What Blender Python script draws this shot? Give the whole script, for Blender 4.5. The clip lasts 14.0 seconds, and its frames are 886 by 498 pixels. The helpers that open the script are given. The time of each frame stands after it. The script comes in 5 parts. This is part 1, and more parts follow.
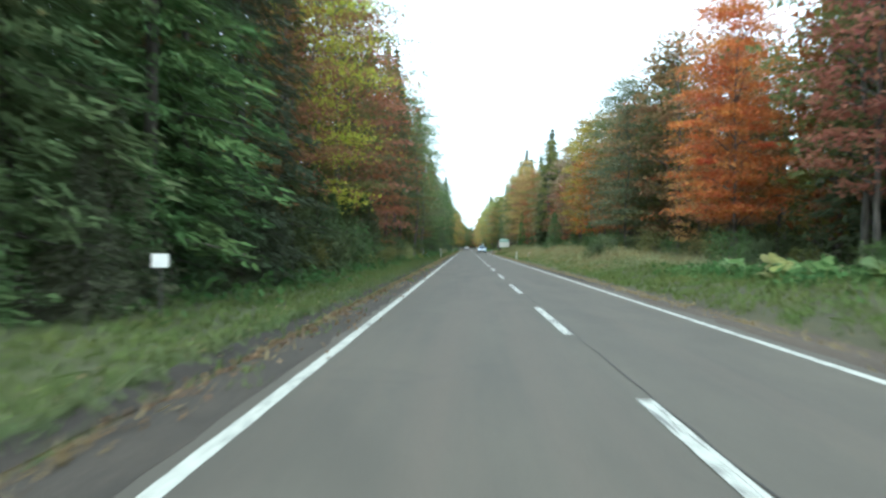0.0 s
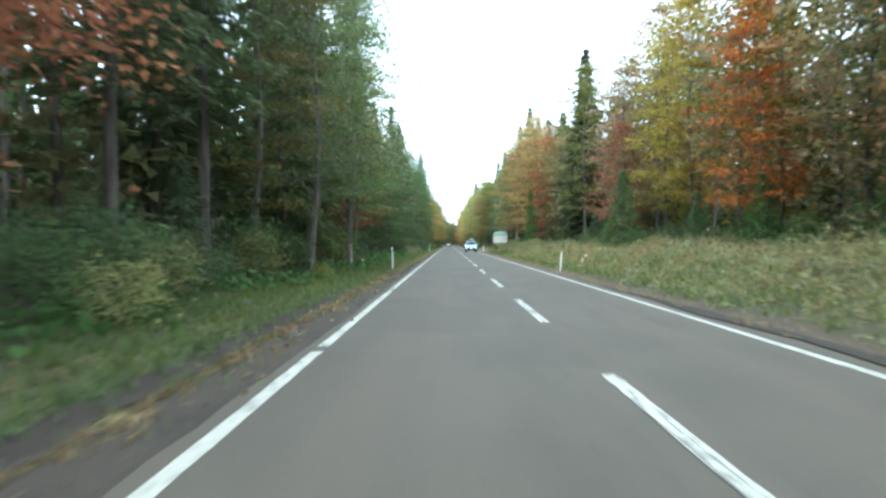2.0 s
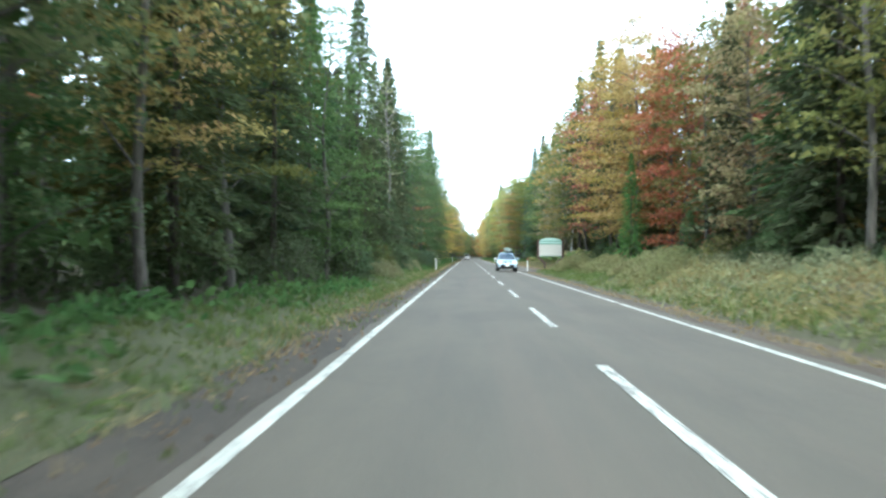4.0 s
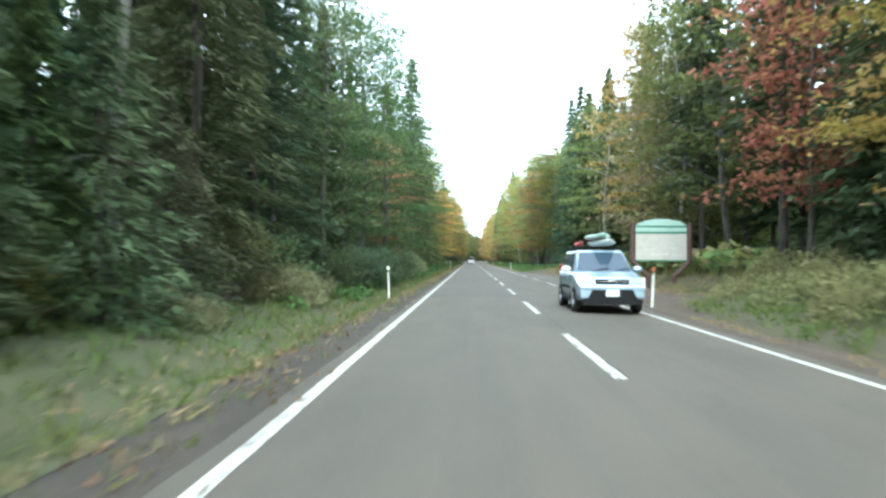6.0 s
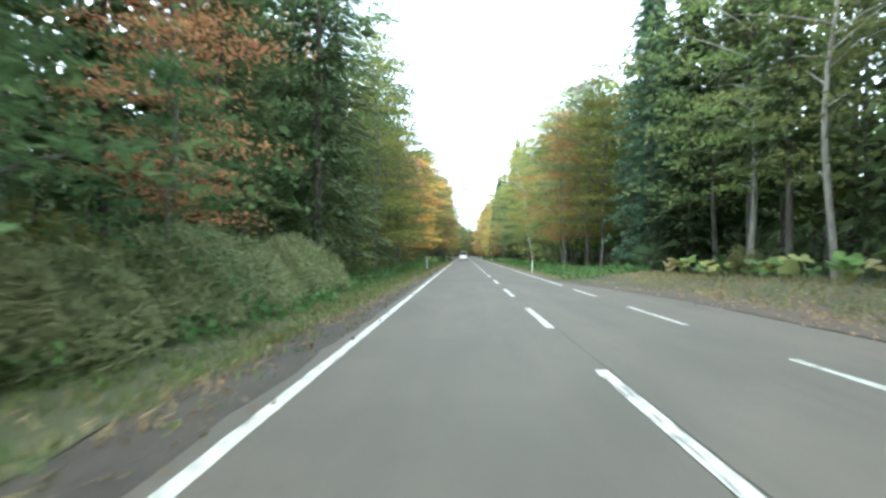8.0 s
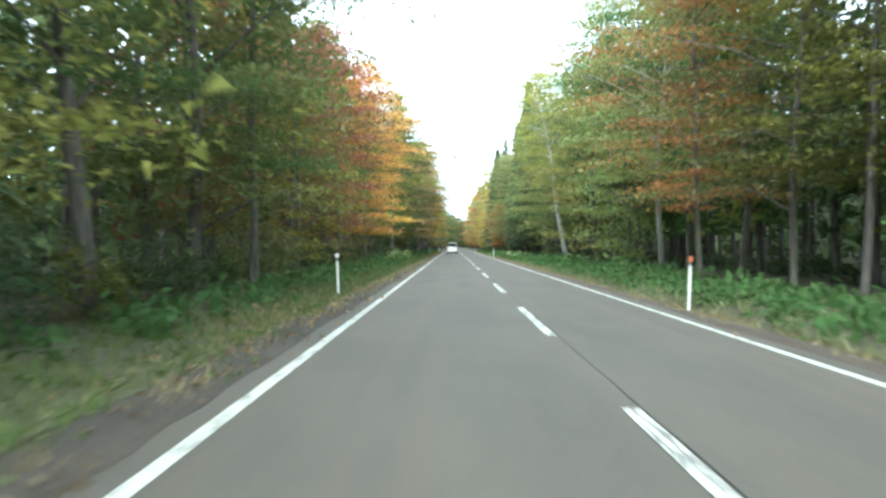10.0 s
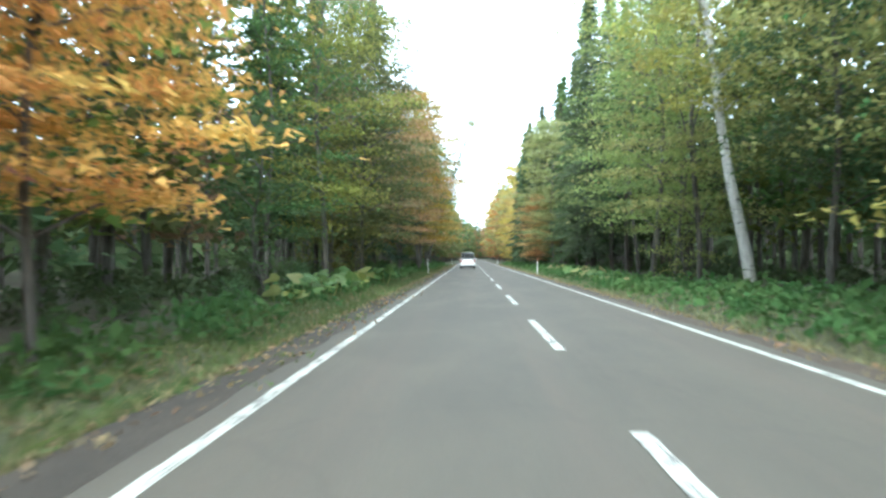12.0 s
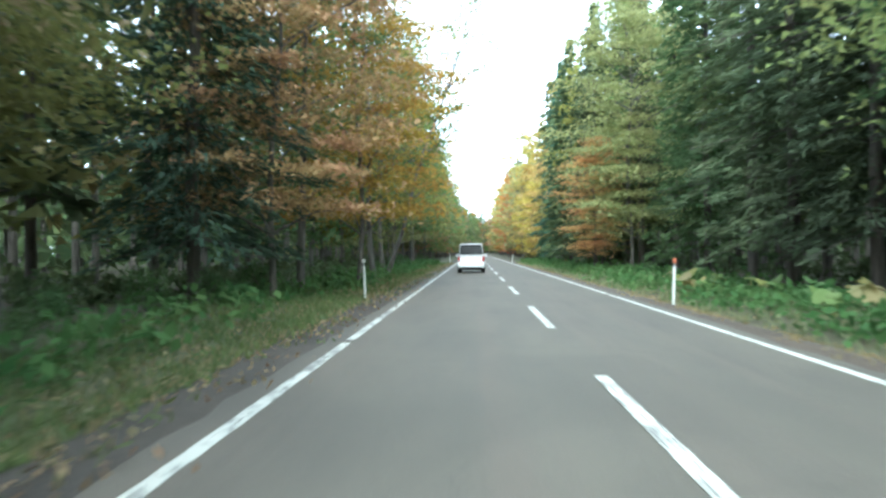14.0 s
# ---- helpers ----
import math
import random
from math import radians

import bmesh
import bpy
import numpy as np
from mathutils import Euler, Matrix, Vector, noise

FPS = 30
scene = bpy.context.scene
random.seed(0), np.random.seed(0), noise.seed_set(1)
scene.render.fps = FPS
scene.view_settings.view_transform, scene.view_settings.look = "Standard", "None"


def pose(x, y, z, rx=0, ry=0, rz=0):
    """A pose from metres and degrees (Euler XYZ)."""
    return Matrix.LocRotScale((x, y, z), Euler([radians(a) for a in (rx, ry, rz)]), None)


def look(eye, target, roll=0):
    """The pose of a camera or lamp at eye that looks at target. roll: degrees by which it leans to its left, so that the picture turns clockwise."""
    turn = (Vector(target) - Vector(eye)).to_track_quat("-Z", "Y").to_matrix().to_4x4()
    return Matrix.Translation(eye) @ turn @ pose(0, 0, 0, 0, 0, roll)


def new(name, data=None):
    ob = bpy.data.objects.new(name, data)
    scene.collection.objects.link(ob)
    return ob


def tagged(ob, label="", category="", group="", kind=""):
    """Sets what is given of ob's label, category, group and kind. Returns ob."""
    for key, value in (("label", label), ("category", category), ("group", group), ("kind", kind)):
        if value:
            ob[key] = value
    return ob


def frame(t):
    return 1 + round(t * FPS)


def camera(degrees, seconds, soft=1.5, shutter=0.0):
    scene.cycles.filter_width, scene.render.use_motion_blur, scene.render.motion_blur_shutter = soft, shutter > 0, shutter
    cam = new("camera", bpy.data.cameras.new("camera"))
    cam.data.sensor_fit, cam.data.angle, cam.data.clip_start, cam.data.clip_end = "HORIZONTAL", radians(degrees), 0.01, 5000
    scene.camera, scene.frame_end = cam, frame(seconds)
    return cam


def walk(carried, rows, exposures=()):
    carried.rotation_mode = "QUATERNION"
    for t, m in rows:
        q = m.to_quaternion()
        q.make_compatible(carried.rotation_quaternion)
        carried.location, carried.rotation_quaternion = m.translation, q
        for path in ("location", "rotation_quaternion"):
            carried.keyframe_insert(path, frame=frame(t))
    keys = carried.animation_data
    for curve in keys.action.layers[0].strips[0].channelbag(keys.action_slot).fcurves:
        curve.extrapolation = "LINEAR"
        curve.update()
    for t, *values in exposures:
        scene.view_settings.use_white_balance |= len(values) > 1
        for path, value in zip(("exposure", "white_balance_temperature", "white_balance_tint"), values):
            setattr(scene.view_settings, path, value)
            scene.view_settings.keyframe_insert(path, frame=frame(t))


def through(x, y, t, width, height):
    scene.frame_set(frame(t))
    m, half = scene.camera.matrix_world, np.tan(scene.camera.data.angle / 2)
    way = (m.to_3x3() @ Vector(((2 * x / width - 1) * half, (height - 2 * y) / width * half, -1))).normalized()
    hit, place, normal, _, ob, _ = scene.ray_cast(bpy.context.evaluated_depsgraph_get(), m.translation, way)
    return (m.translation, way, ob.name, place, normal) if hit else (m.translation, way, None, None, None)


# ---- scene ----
# ---- camera ----
cam = camera(61.4, 14.0, soft=2.6, shutter=0.25)
EYE_Z = 1.331
WAY = [
    (0.0, -1.58, -1.51, 1.80, -0.19, -0.60), (0.5, -1.69, 10.88, 1.69, -0.32, -1.08),
    (1.0, -1.71, 22.95, 1.40, -0.32, -0.38), (1.5, -1.65, 35.12, 0.69, -0.41, -0.31),
    (2.0, -1.61, 47.58, 0.40, -0.45, 0.27), (2.5, -1.66, 59.66, 0.60, -0.25, 0.45),
    (3.0, -1.66, 72.03, 1.40, 0.17, 0.06), (5.5, -1.61, 130.16, 1.99, 0.67, -0.37),
    (6.0, -1.69, 141.59, 2.12, 0.77, -0.30), (6.5, -1.65, 153.00, 2.39, 0.53, 0.15),
    (7.0, -1.67, 163.95, 2.69, 0.50, 0.09), (7.5, -1.64, 175.38, 2.40, 0.56, -0.53),
    (8.0, -1.60, 186.43, 1.53, 0.38, -0.35), (8.5, -1.66, 196.94, 1.57, 0.31, -0.48)]
WAY += [
    (11.0, -1.35, 249.76, 0.30, -0.54, 0.14), (11.5, -1.39, 259.62, 1.68, -0.23, 0.14),
    (12.0, -1.27, 269.42, 2.05, 0.61, 0.43), (12.5, -1.32, 279.25, 0.52, -0.30, 1.10),
    (13.0, -1.30, 288.79, 0.27, -0.50, 0.57), (13.5, -1.26, 298.15, 0.71, -0.19, 0.42),
    (14.0, -1.33, 307.15, 2.36, 0.20, 0.59)]
LENS_GAIN = [(0.0, 1.08, 5400, -7), (0.5, 1.22, 5400, -7), (1.5, 1.39, 5350, -6), (3.0, 1.52, 5350, -4), (5.5, 1.80, 5500, -4), (6.5, 1.64, 5500, -4), (7.0, 1.40, 5500, -4), (7.6, 1.66, 5500, -4)]
LENS_GAIN += [(8.5, 1.87, 5500, -4), (11.0, 1.84, 5450, -6), (12.5, 2.08, 5300, -3), (14.0, 2.14, 5250, -5)]
walk(cam, [(t, pose(x, y, EYE_Z, 90 + p, r, w)) for t, x, y, w, p, r in WAY], LENS_GAIN)

# ---- light: bright thin overcast, high soft sun behind haze ----
SUN_ELEV, SUN_TURN = 38.0, 182.0
world = bpy.data.worlds.new("world")
scene.world = world
world.use_nodes = True
wn = world.node_tree
sky = wn.nodes.new("ShaderNodeTexSky")
sky.sky_type, sky.sun_disc = "NISHITA", False
sky.sun_elevation, sky.sun_rotation = radians(SUN_ELEV), radians(SUN_TURN)
sky.air_density, sky.dust_density, sky.ozone_density = 1.0, 4.0, 1.0
haze = wn.nodes.new("ShaderNodeMix")
haze.data_type = "RGBA"
haze.inputs["Factor"].default_value = 0.72
haze.inputs["B"].default_value = (10.0, 10.2, 10.6, 1)
wn.links.new(sky.outputs["Color"], haze.inputs["A"])
wn.links.new(haze.outputs["Result"], wn.nodes["Background"].inputs["Color"])
wn.nodes["Background"].inputs["Strength"].default_value = 0.13
sun = new("sun", bpy.data.lights.new("sun", "SUN"))
sun.data.energy, sun.data.angle, sun.data.color = 1.15, radians(12), (1.0, 0.95, 0.86)
a, e = radians(SUN_TURN), radians(SUN_ELEV)
sun.matrix_world = look((0, 0, 60), Vector((0, 0, 60)) - Vector((math.sin(a) * math.cos(e), math.cos(a) * math.cos(e), math.sin(e))))


# ---- small tools ----
def smooth(a, b, v):
    k = min(1.0, max(0.0, (v - a) / (b - a)))
    return k * k * (3 - 2 * k)


def road_x(y):
    """The road runs straight and bends gently to the right beyond 560 m."""
    d = max(0.0, min(y, 780.0) - 560.0)
    return d * d / 900.0 + (0.489 * (y - 780.0) if y > 780 else 0)


def layby(y):
    """How far the paved lay-by opens on the right, 0 to 1."""
    return smooth(160, 178, y) * (1 - smooth(208, 228, y))


def ground_z(lat, y):
    """Height of the ground sheet, lat metres to the right of the centre line."""
    a = abs(lat)
    z = -0.02 * min(a, 4.6)
    if lat < 0:
        cut = 1 - smooth(70, 95, y)
        ditch = 0.18 * math.exp(-((lat + 5.0 - 0.42 * cut) / (0.45 - 0.2 * cut)) ** 2)
        z += -ditch * (0.6 + 0.4 * math.sin(y * 0.05)) + (0.22 - 0.14 * smooth(228, 245, y)) * smooth(5.3, 7.5, a) + 0.5 * smooth(9, 40, a)
    else:
        bank = 0.40 - 0.30 * smooth(228, 245, y) + 0.42 * smooth(25, 60, y) * (1 - smooth(120, 150, y)) + 0.15 * layby(y)
        z += -0.12 * math.exp(-((lat - 4.3) / 0.5) ** 2) * (1 - layby(y)) + bank * smooth(4.8 + 2.2 * layby(y), 8.5 + 1.2 * layby(y), a) + 0.6 * smooth(10, 40, a)
    if a > 4.4:
        k = min(1.0, (a - 4.4) / 2)
        if lat > 0:
            k *= 1 - layby(y) * (1 - smooth(6.5, 9, a))
        z += k * (0.10 * noise.noise((lat * 0.35, y * 0.35, 1.0)) + 0.25 * noise.noise((lat * 0.06, y * 0.06, 4.0)))
    return z


def mesh_from(name, verts, faces, material=None, smooth_faces=False):
    me = bpy.data.meshes.new(name)
    me.from_pydata(verts, [], faces)
    if material:
        me.materials.append(material)
    if smooth_faces:
        me.polygons.foreach_set("use_smooth", [True] * len(me.polygons))
    me.update()
    return me


def mesh_of(name, bm, material):
    me = bpy.data.meshes.new(name)
    bm.to_mesh(me)
    bm.free()
    if material:
        me.materials.append(material)
    return me


def part(name, bm, material, parent, label=""):
    """Links a bmesh as one mesh object under a thing or under a part."""
    ob = new(name, mesh_of(name, bm, material))
    ob.parent = parent
    return tagged(ob, label)


def empty(name, x, y, z, turn=0.0, size=1.0):
    ob = new(name)
    ob.matrix_basis = Matrix.LocRotScale((x, y, z), Euler((0, 0, turn)), (size, size, size))
    return ob


def box(bm, x0, y0, z0, x1, y1, z1, bevel=0.0):
    r = bmesh.ops.create_cube(bm, size=1.0, matrix=Matrix.LocRotScale(((x0 + x1) / 2, (y0 + y1) / 2, (z0 + z1) / 2), None, (x1 - x0, y1 - y0, z1 - z0)))
    if bevel:
        edges = list({e for v in r["verts"] for e in v.link_edges})
        bmesh.ops.bevel(bm, geom=edges, offset=bevel, segments=2, affect="EDGES", profile=0.6)
    return r["verts"]


def tube(verts, faces, path, radii, sides=6):
    """Adds a tapered tube along a path to two growing lists."""
    base = len(verts)
    for i, (p, r) in enumerate(zip(path, radii)):
        d = (Vector(path[min(i + 1, len(path) - 1)]) - Vector(path[max(i - 1, 0)])).normalized()
        u = d.orthogonal().normalized()
        w = d.cross(u)
        for k in range(sides):
            ang = 2 * math.pi * k / sides
            verts.append(tuple(Vector(p) + float(r) * (math.cos(ang) * u + math.sin(ang) * w)))
    for i in range(len(path) - 1):
        for k in range(sides):
            a, b = base + i * sides + k, base + i * sides + (k + 1) % sides
            faces.append((a, b, b + sides, a + sides))


# ---- materials ----
def material(name):
    m = bpy.data.materials.new(name)
    m.use_nodes = True
    nt = m.node_tree
    return m, nt, nt.nodes["Principled BSDF"]


def node(nt, kind, **values):
    n = nt.nodes.new(kind)
    for k, v in values.items():
        n.inputs[k].default_value = v
    return n


def ramp(nt, fac, stops):
    n = nt.nodes.new("ShaderNodeValToRGB")
    el = n.color_ramp.elements
    while len(el) < len(stops):
        el.new(0.5)
    for e, (p, c) in zip(el, stops):
        e.position, e.color = p, (*c, 1)
    nt.links.new(fac, n.inputs["Fac"])
    return n.outputs["Color"]


def mix(nt, fac, a, b, blend="MIX"):
    n = nt.nodes.new("ShaderNodeMix")
    n.data_type, n.blend_type = "RGBA", blend
    for key, v in (("Factor", fac), ("A", a), ("B", b)):
        if isinstance(v, (int, float)):
            n.inputs[key].default_value = v
        elif isinstance(v, tuple):
            n.inputs[key].default_value = (*v, 1)
        else:
            nt.links.new(v, n.inputs[key])
    return n.outputs["Result"]


def noise_tex(nt, scale, detail=4.0, stretch=None, rough=0.6):
    geo = nt.nodes.new("ShaderNodeNewGeometry")
    src = geo.outputs["Position"]
    if stretch:
        mp = nt.nodes.new("ShaderNodeMapping")
        mp.inputs["Scale"].default_value = stretch
        nt.links.new(src, mp.inputs["Vector"])
        src = mp.outputs["Vector"]
    n = node(nt, "ShaderNodeTexNoise", Scale=scale, Detail=detail, Roughness=rough)
    nt.links.new(src, n.inputs["Vector"])
    return n.outputs["Fac"]


def bump(nt, bsdf, height, strength=0.4, distance=0.02):
    b = node(nt, "ShaderNodeBump", Strength=strength, Distance=distance)
    nt.links.new(height, b.inputs["Height"])
    nt.links.new(b.outputs["Normal"], bsdf.inputs["Normal"])


def asphalt_material():
    m, nt, b = material("asphalt")
    fine = noise_tex(nt, 90, 3)
    blotch = noise_tex(nt, 0.9, 5, (1, 0.25, 1))
    track = noise_tex(nt, 1.3, 3, (1, 0.02, 1))
    c = ramp(nt, blotch, [(0.3, (0.056, 0.046, 0.034)), (0.7, (0.096, 0.080, 0.057))])
    c = mix(nt, ramp(nt, track, [(0.48, (0, 0, 0)), (0.66, (0.75, 0.75, 0.75))]), c, (0.099, 0.075, 0.055))
    c = mix(nt, 0.35, c, ramp(nt, fine, [(0.25, (0.03, 0.03, 0.03)), (0.75, (0.178, 0.16, 0.126))]))
    crack = node(nt, "ShaderNodeTexVoronoi", Scale=0.22)
    crack.feature = "DISTANCE_TO_EDGE"
    geo = nt.nodes.new("ShaderNodeNewGeometry")
    wob = node(nt, "ShaderNodeTexNoise", Scale=0.8, Detail=5.0)
    vm = nt.nodes.new("ShaderNodeVectorMath")
    vm.operation = "MULTIPLY_ADD"
    vm.inputs[1].default_value = (1.6, 1.6, 0)
    nt.links.new(geo.outputs["Position"], wob.inputs["Vector"])
    nt.links.new(wob.outputs["Color"], vm.inputs[0])
    nt.links.new(geo.outputs["Position"], vm.inputs[2])
    nt.links.new(vm.outputs["Vector"], crack.inputs["Vector"])
    c = mix(nt, ramp(nt, crack.outputs["Distance"], [(0.0, (0.16, 0.16, 0.16)), (0.008, (0, 0, 0))]), c, (0.035, 0.033, 0.03))
    patchy = noise_tex(nt, 0.22, 2, (1, 0.5, 1))
    c = mix(nt, ramp(nt, patchy, [(0.56, (0, 0, 0)), (0.60, (0.35, 0.35, 0.35))]), c, (0.064, 0.056, 0.043))
    nt.links.new(c, b.inputs["Base Color"])
    b.inputs["Roughness"].default_value = 0.85
    bump(nt, b, fine, 0.3, 0.004)
    return m


def paint_material(name, streaks):
    m, nt, b = material(name)
    wear = noise_tex(nt, 6.5, 6, (1, 0.5, 1), 0.75)
    patches = noise_tex(nt, 0.7, 3)
    streak = noise_tex(nt, 26, 3, (1, 0.04, 1))
    wear = mix(nt, 0.38 if streaks > 0.5 else 0.2, wear, patches)
    wear = mix(nt, ramp(nt, streak, [(0.40, (streaks, streaks, streaks)), (0.46, (0, 0, 0))]), wear, (0.37, 0.37, 0.37))
    c = ramp(nt, wear, [(0.43 if streaks > 0.5 else 0.37, (0.16, 0.155, 0.14)), (0.475, (0.42, 0.415, 0.365)), (0.7, (0.56, 0.55, 0.485))])
    nt.links.new(c, b.inputs["Base Color"])
    b.inputs["Roughness"].default_value = 0.7
    bump(nt, b, wear, 0.3, 0.003)
    return m


def soil_material():
    """Forest floor and verge: dark soil, leaf litter and moss-green patches."""
    m, nt, b = material("verge_soil")
    big, mid, fine = noise_tex(nt, 0.35, 4), noise_tex(nt, 3.0, 5), noise_tex(nt, 22, 4)
    c = ramp(nt, mid, [(0.3, (0.035, 0.028, 0.02)), (0.55, (0.075, 0.058, 0.036)), (0.75, (0.13, 0.09, 0.05))])
    c = mix(nt, ramp(nt, big, [(0.42, (0, 0, 0)), (0.6, (0.9, 0.9, 0.9))]), c, ramp(nt, mid, [(0.3, (0.05, 0.065, 0.02)), (0.7, (0.12, 0.13, 0.045))]))
    c = mix(nt, 0.4, c, ramp(nt, fine, [(0.3, (0.02, 0.018, 0.012)), (0.62, (0.10, 0.08, 0.045)), (0.8, (0.24, 0.15, 0.075))]))
    nt.links.new(c, b.inputs["Base Color"])
    b.inputs["Roughness"].default_value = 0.95
    bump(nt, b, fine, 0.8, 0.05)
    return m


def gravel_material(name, lo, hi):
    m, nt, b = material(name)
    mid, fine = noise_tex(nt, 1.6, 5, (1, 0.3, 1)), noise_tex(nt, 35, 4)
    c = ramp(nt, mid, [(0.3, lo), (0.7, hi)])
    c = mix(nt, 0.4, c, ramp(nt, fine, [(0.3, tuple(0.3 * v for v in lo)), (0.75, tuple(1.9 * v for v in hi))]))
    nt.links.new(c, b.inputs["Base Color"])
    b.inputs["Roughness"].default_value = 0.95
    bump(nt, b, fine, 0.7, 0.02)
    return m


def leaf_material(name, through=0.35, gloss=0.25):
    """Foliage whose hue is each plant's own colour, varied leaf by leaf and from bough to bough."""
    m, nt, b = material(name)
    info = nt.nodes.new("ShaderNodeObjectInfo")
    geo = nt.nodes.new("ShaderNodeNewGeometry")
    bough = noise_tex(nt, 0.55, 3)
    hsv = nt.nodes.new("ShaderNodeHueSaturation")
    nt.links.new(info.outputs["Color"], hsv.inputs["Color"])
    for src, key, lo, hi in ((geo.outputs["Random Per Island"], "Value", 0.78, 1.24), (bough, "Hue", 0.475, 0.53), (info.outputs["Random"], "Saturation", 0.85, 1.1)):
        mr = node(nt, "ShaderNodeMapRange")
        mr.inputs["To Min"].default_value, mr.inputs["To Max"].default_value = lo, hi
        if key == "Hue":
            mr.inputs["From Min"].default_value, mr.inputs["From Max"].default_value = 0.3, 0.7
        nt.links.new(src, mr.inputs["Value"])
        nt.links.new(mr.outputs["Result"], hsv.inputs[key])
    nt.links.new(hsv.outputs["Color"], b.inputs["Base Color"])
    b.inputs["Roughness"].default_value = 0.75
    b.inputs["Specular IOR Level"].default_value = gloss
    tr = nt.nodes.new("ShaderNodeBsdfTranslucent")
    nt.links.new(hsv.outputs["Color"], tr.inputs["Color"])
    ms = nt.nodes.new("ShaderNodeMixShader")
    ms.inputs["Fac"].default_value = through
    nt.links.new(b.outputs["BSDF"], ms.inputs[1])
    nt.links.new(tr.outputs["BSDF"], ms.inputs[2])
    nt.links.new(ms.outputs["Shader"], nt.nodes["Material Output"].inputs["Surface"])
    return m


def bark_material(name, dark, light, patch=None):
    m, nt, b = material(name)
    grain = noise_tex(nt, 7, 5, (1, 1, 0.18))
    c = ramp(nt, grain, [(0.35, dark), (0.68, light)])
    if patch:
        band = noise_tex(nt, 5, 3, (0.5, 0.5, 3.0))
        c = mix(nt, ramp(nt, band, [(0.60, (0, 0, 0)), (0.66, (1, 1, 1))]), c, patch)
    nt.links.new(c, b.inputs["Base Color"])
    b.inputs["Roughness"].default_value = 0.9
    bump(nt, b, grain, 0.8, 0.03)
    return m


def plain(name, colour, rough=0.5, metal=0.0, coat=0.0, dirt=0.12):
    m, nt, b = material(name)
    n = noise_tex(nt, 4.0, 5)
    c = mix(nt, ramp(nt, n, [(0.45, (0, 0, 0)), (0.8, (dirt * 3, dirt * 3, dirt * 3))]), colour, tuple(0.45 * v + 0.02 for v in colour))
    nt.links.new(c, b.inputs["Base Color"])
    b.inputs["Roughness"].default_value, b.inputs["Metallic"].default_value, b.inputs["Coat Weight"].default_value = rough, metal, coat
    return m


ASPHALT, SOIL = asphalt_material(), soil_material()
PAINT, EDGE_PAINT, WORN_PAINT = paint_material("road_paint", 0.8), paint_material("edge_line_paint", 0.15), paint_material("worn_edge_paint", 0.55)
SHOULDER = gravel_material("shoulder_grit", (0.019, 0.016, 0.013), (0.066, 0.053, 0.039))
LAYBY = gravel_material("layby_grit", (0.044, 0.033, 0.023), (0.092, 0.068, 0.047))
LEAF, NEEDLE, GRASS = leaf_material("leaf", 0.48, 0.10), leaf_material("needles", 0.32, 0.05), leaf_material("grass_blade", 0.3)
BARK = bark_material("bark", (0.06, 0.053, 0.045), (0.19, 0.17, 0.145))
CONIFER_BARK = bark_material("conifer_bark", (0.05, 0.042, 0.036), (0.14, 0.118, 0.098))
BIRCH_BARK = bark_material("birch_bark", (0.40, 0.38, 0.34), (0.66, 0.64, 0.60), (0.06, 0.055, 0.05))
PALE_BARK = bark_material("pale_bark", (0.20, 0.185, 0.16), (0.40, 0.375, 0.33))
DEAD_WOOD = bark_material("dead_wood", (0.11, 0.10, 0.088), (0.25, 0.23, 0.20))
VERGE = gravel_material("verge_turf", (0.040, 0.047, 0.019), (0.084, 0.086, 0.037))
BANK = gravel_material("bank_turf", (0.034, 0.035, 0.016), (0.078, 0.070, 0.032))
JOINT = gravel_material("dark_joint", (0.02, 0.019, 0.018), (0.05, 0.048, 0.044))
CUT_SOIL = gravel_material("bare_cut_soil", (0.018, 0.015, 0.012), (0.046, 0.036, 0.026))

# ---- ground, road, markings ----
LATS = [-1500, -500, -150, -70, -40, -28, -20, -15, -12, -10, -9, -8, -7.4, -6.8, -6.2, -5.8, -5.5, -5.25, -5, -4.85, -4.75, -4.66, -4.58, -4.5, -4.35, -4.2, -3.9, -3, -1.5, 0,
        1.5, 3, 3.4, 3.8, 4.1, 4.4, 4.8, 5.2, 5.7, 6.3, 7, 7.8, 8.6, 9.5, 11, 13, 16, 20, 28, 40, 70, 150, 500, 1500]
YS = [-1500, -500, -200, -100, -60] + [-40 + 1.5 * i for i in range(500)] + [720, 740, 760, 780, 900, 1500, 2500]


def sheet(name, lats, ys, z_of, mat):
    verts = [(road_x(y) + l, y, z_of(l, y)) for y in ys for l in lats]
    n = len(lats)
    faces = [(j * n + i, j * n + i + 1, (j + 1) * n + i + 1, (j + 1) * n + i) for j in range(len(ys) - 1) for i in range(n - 1)]
    return new(name, mesh_from(name, verts, faces, mat, True))


tagged(sheet("ground", LATS, YS, lambda l, y: ground_z(l, y) - (0.03 if -4 < l < 3.7 + 5.5 * layby(y) else 0), SOIL), "dark forest soil with leaf litter and patchy moss", "ground", kind="structure")


def left_edge(y):
    return -3.56 - 0.05 * smooth(90, 140, y) - 0.12 * smooth(215, 250, y) - 0.07 * noise.noise((y * 0.25, 0, 7)) - 0.12 * noise.noise((y * 1.3, 0, 3))


def right_edge(y):
    return 3.22 + 2.2 * layby(y) + 0.14 * noise.noise((y * 0.25, 5, 7)) + 0.10 * noise.noise((y * 1.3, 5, 3))


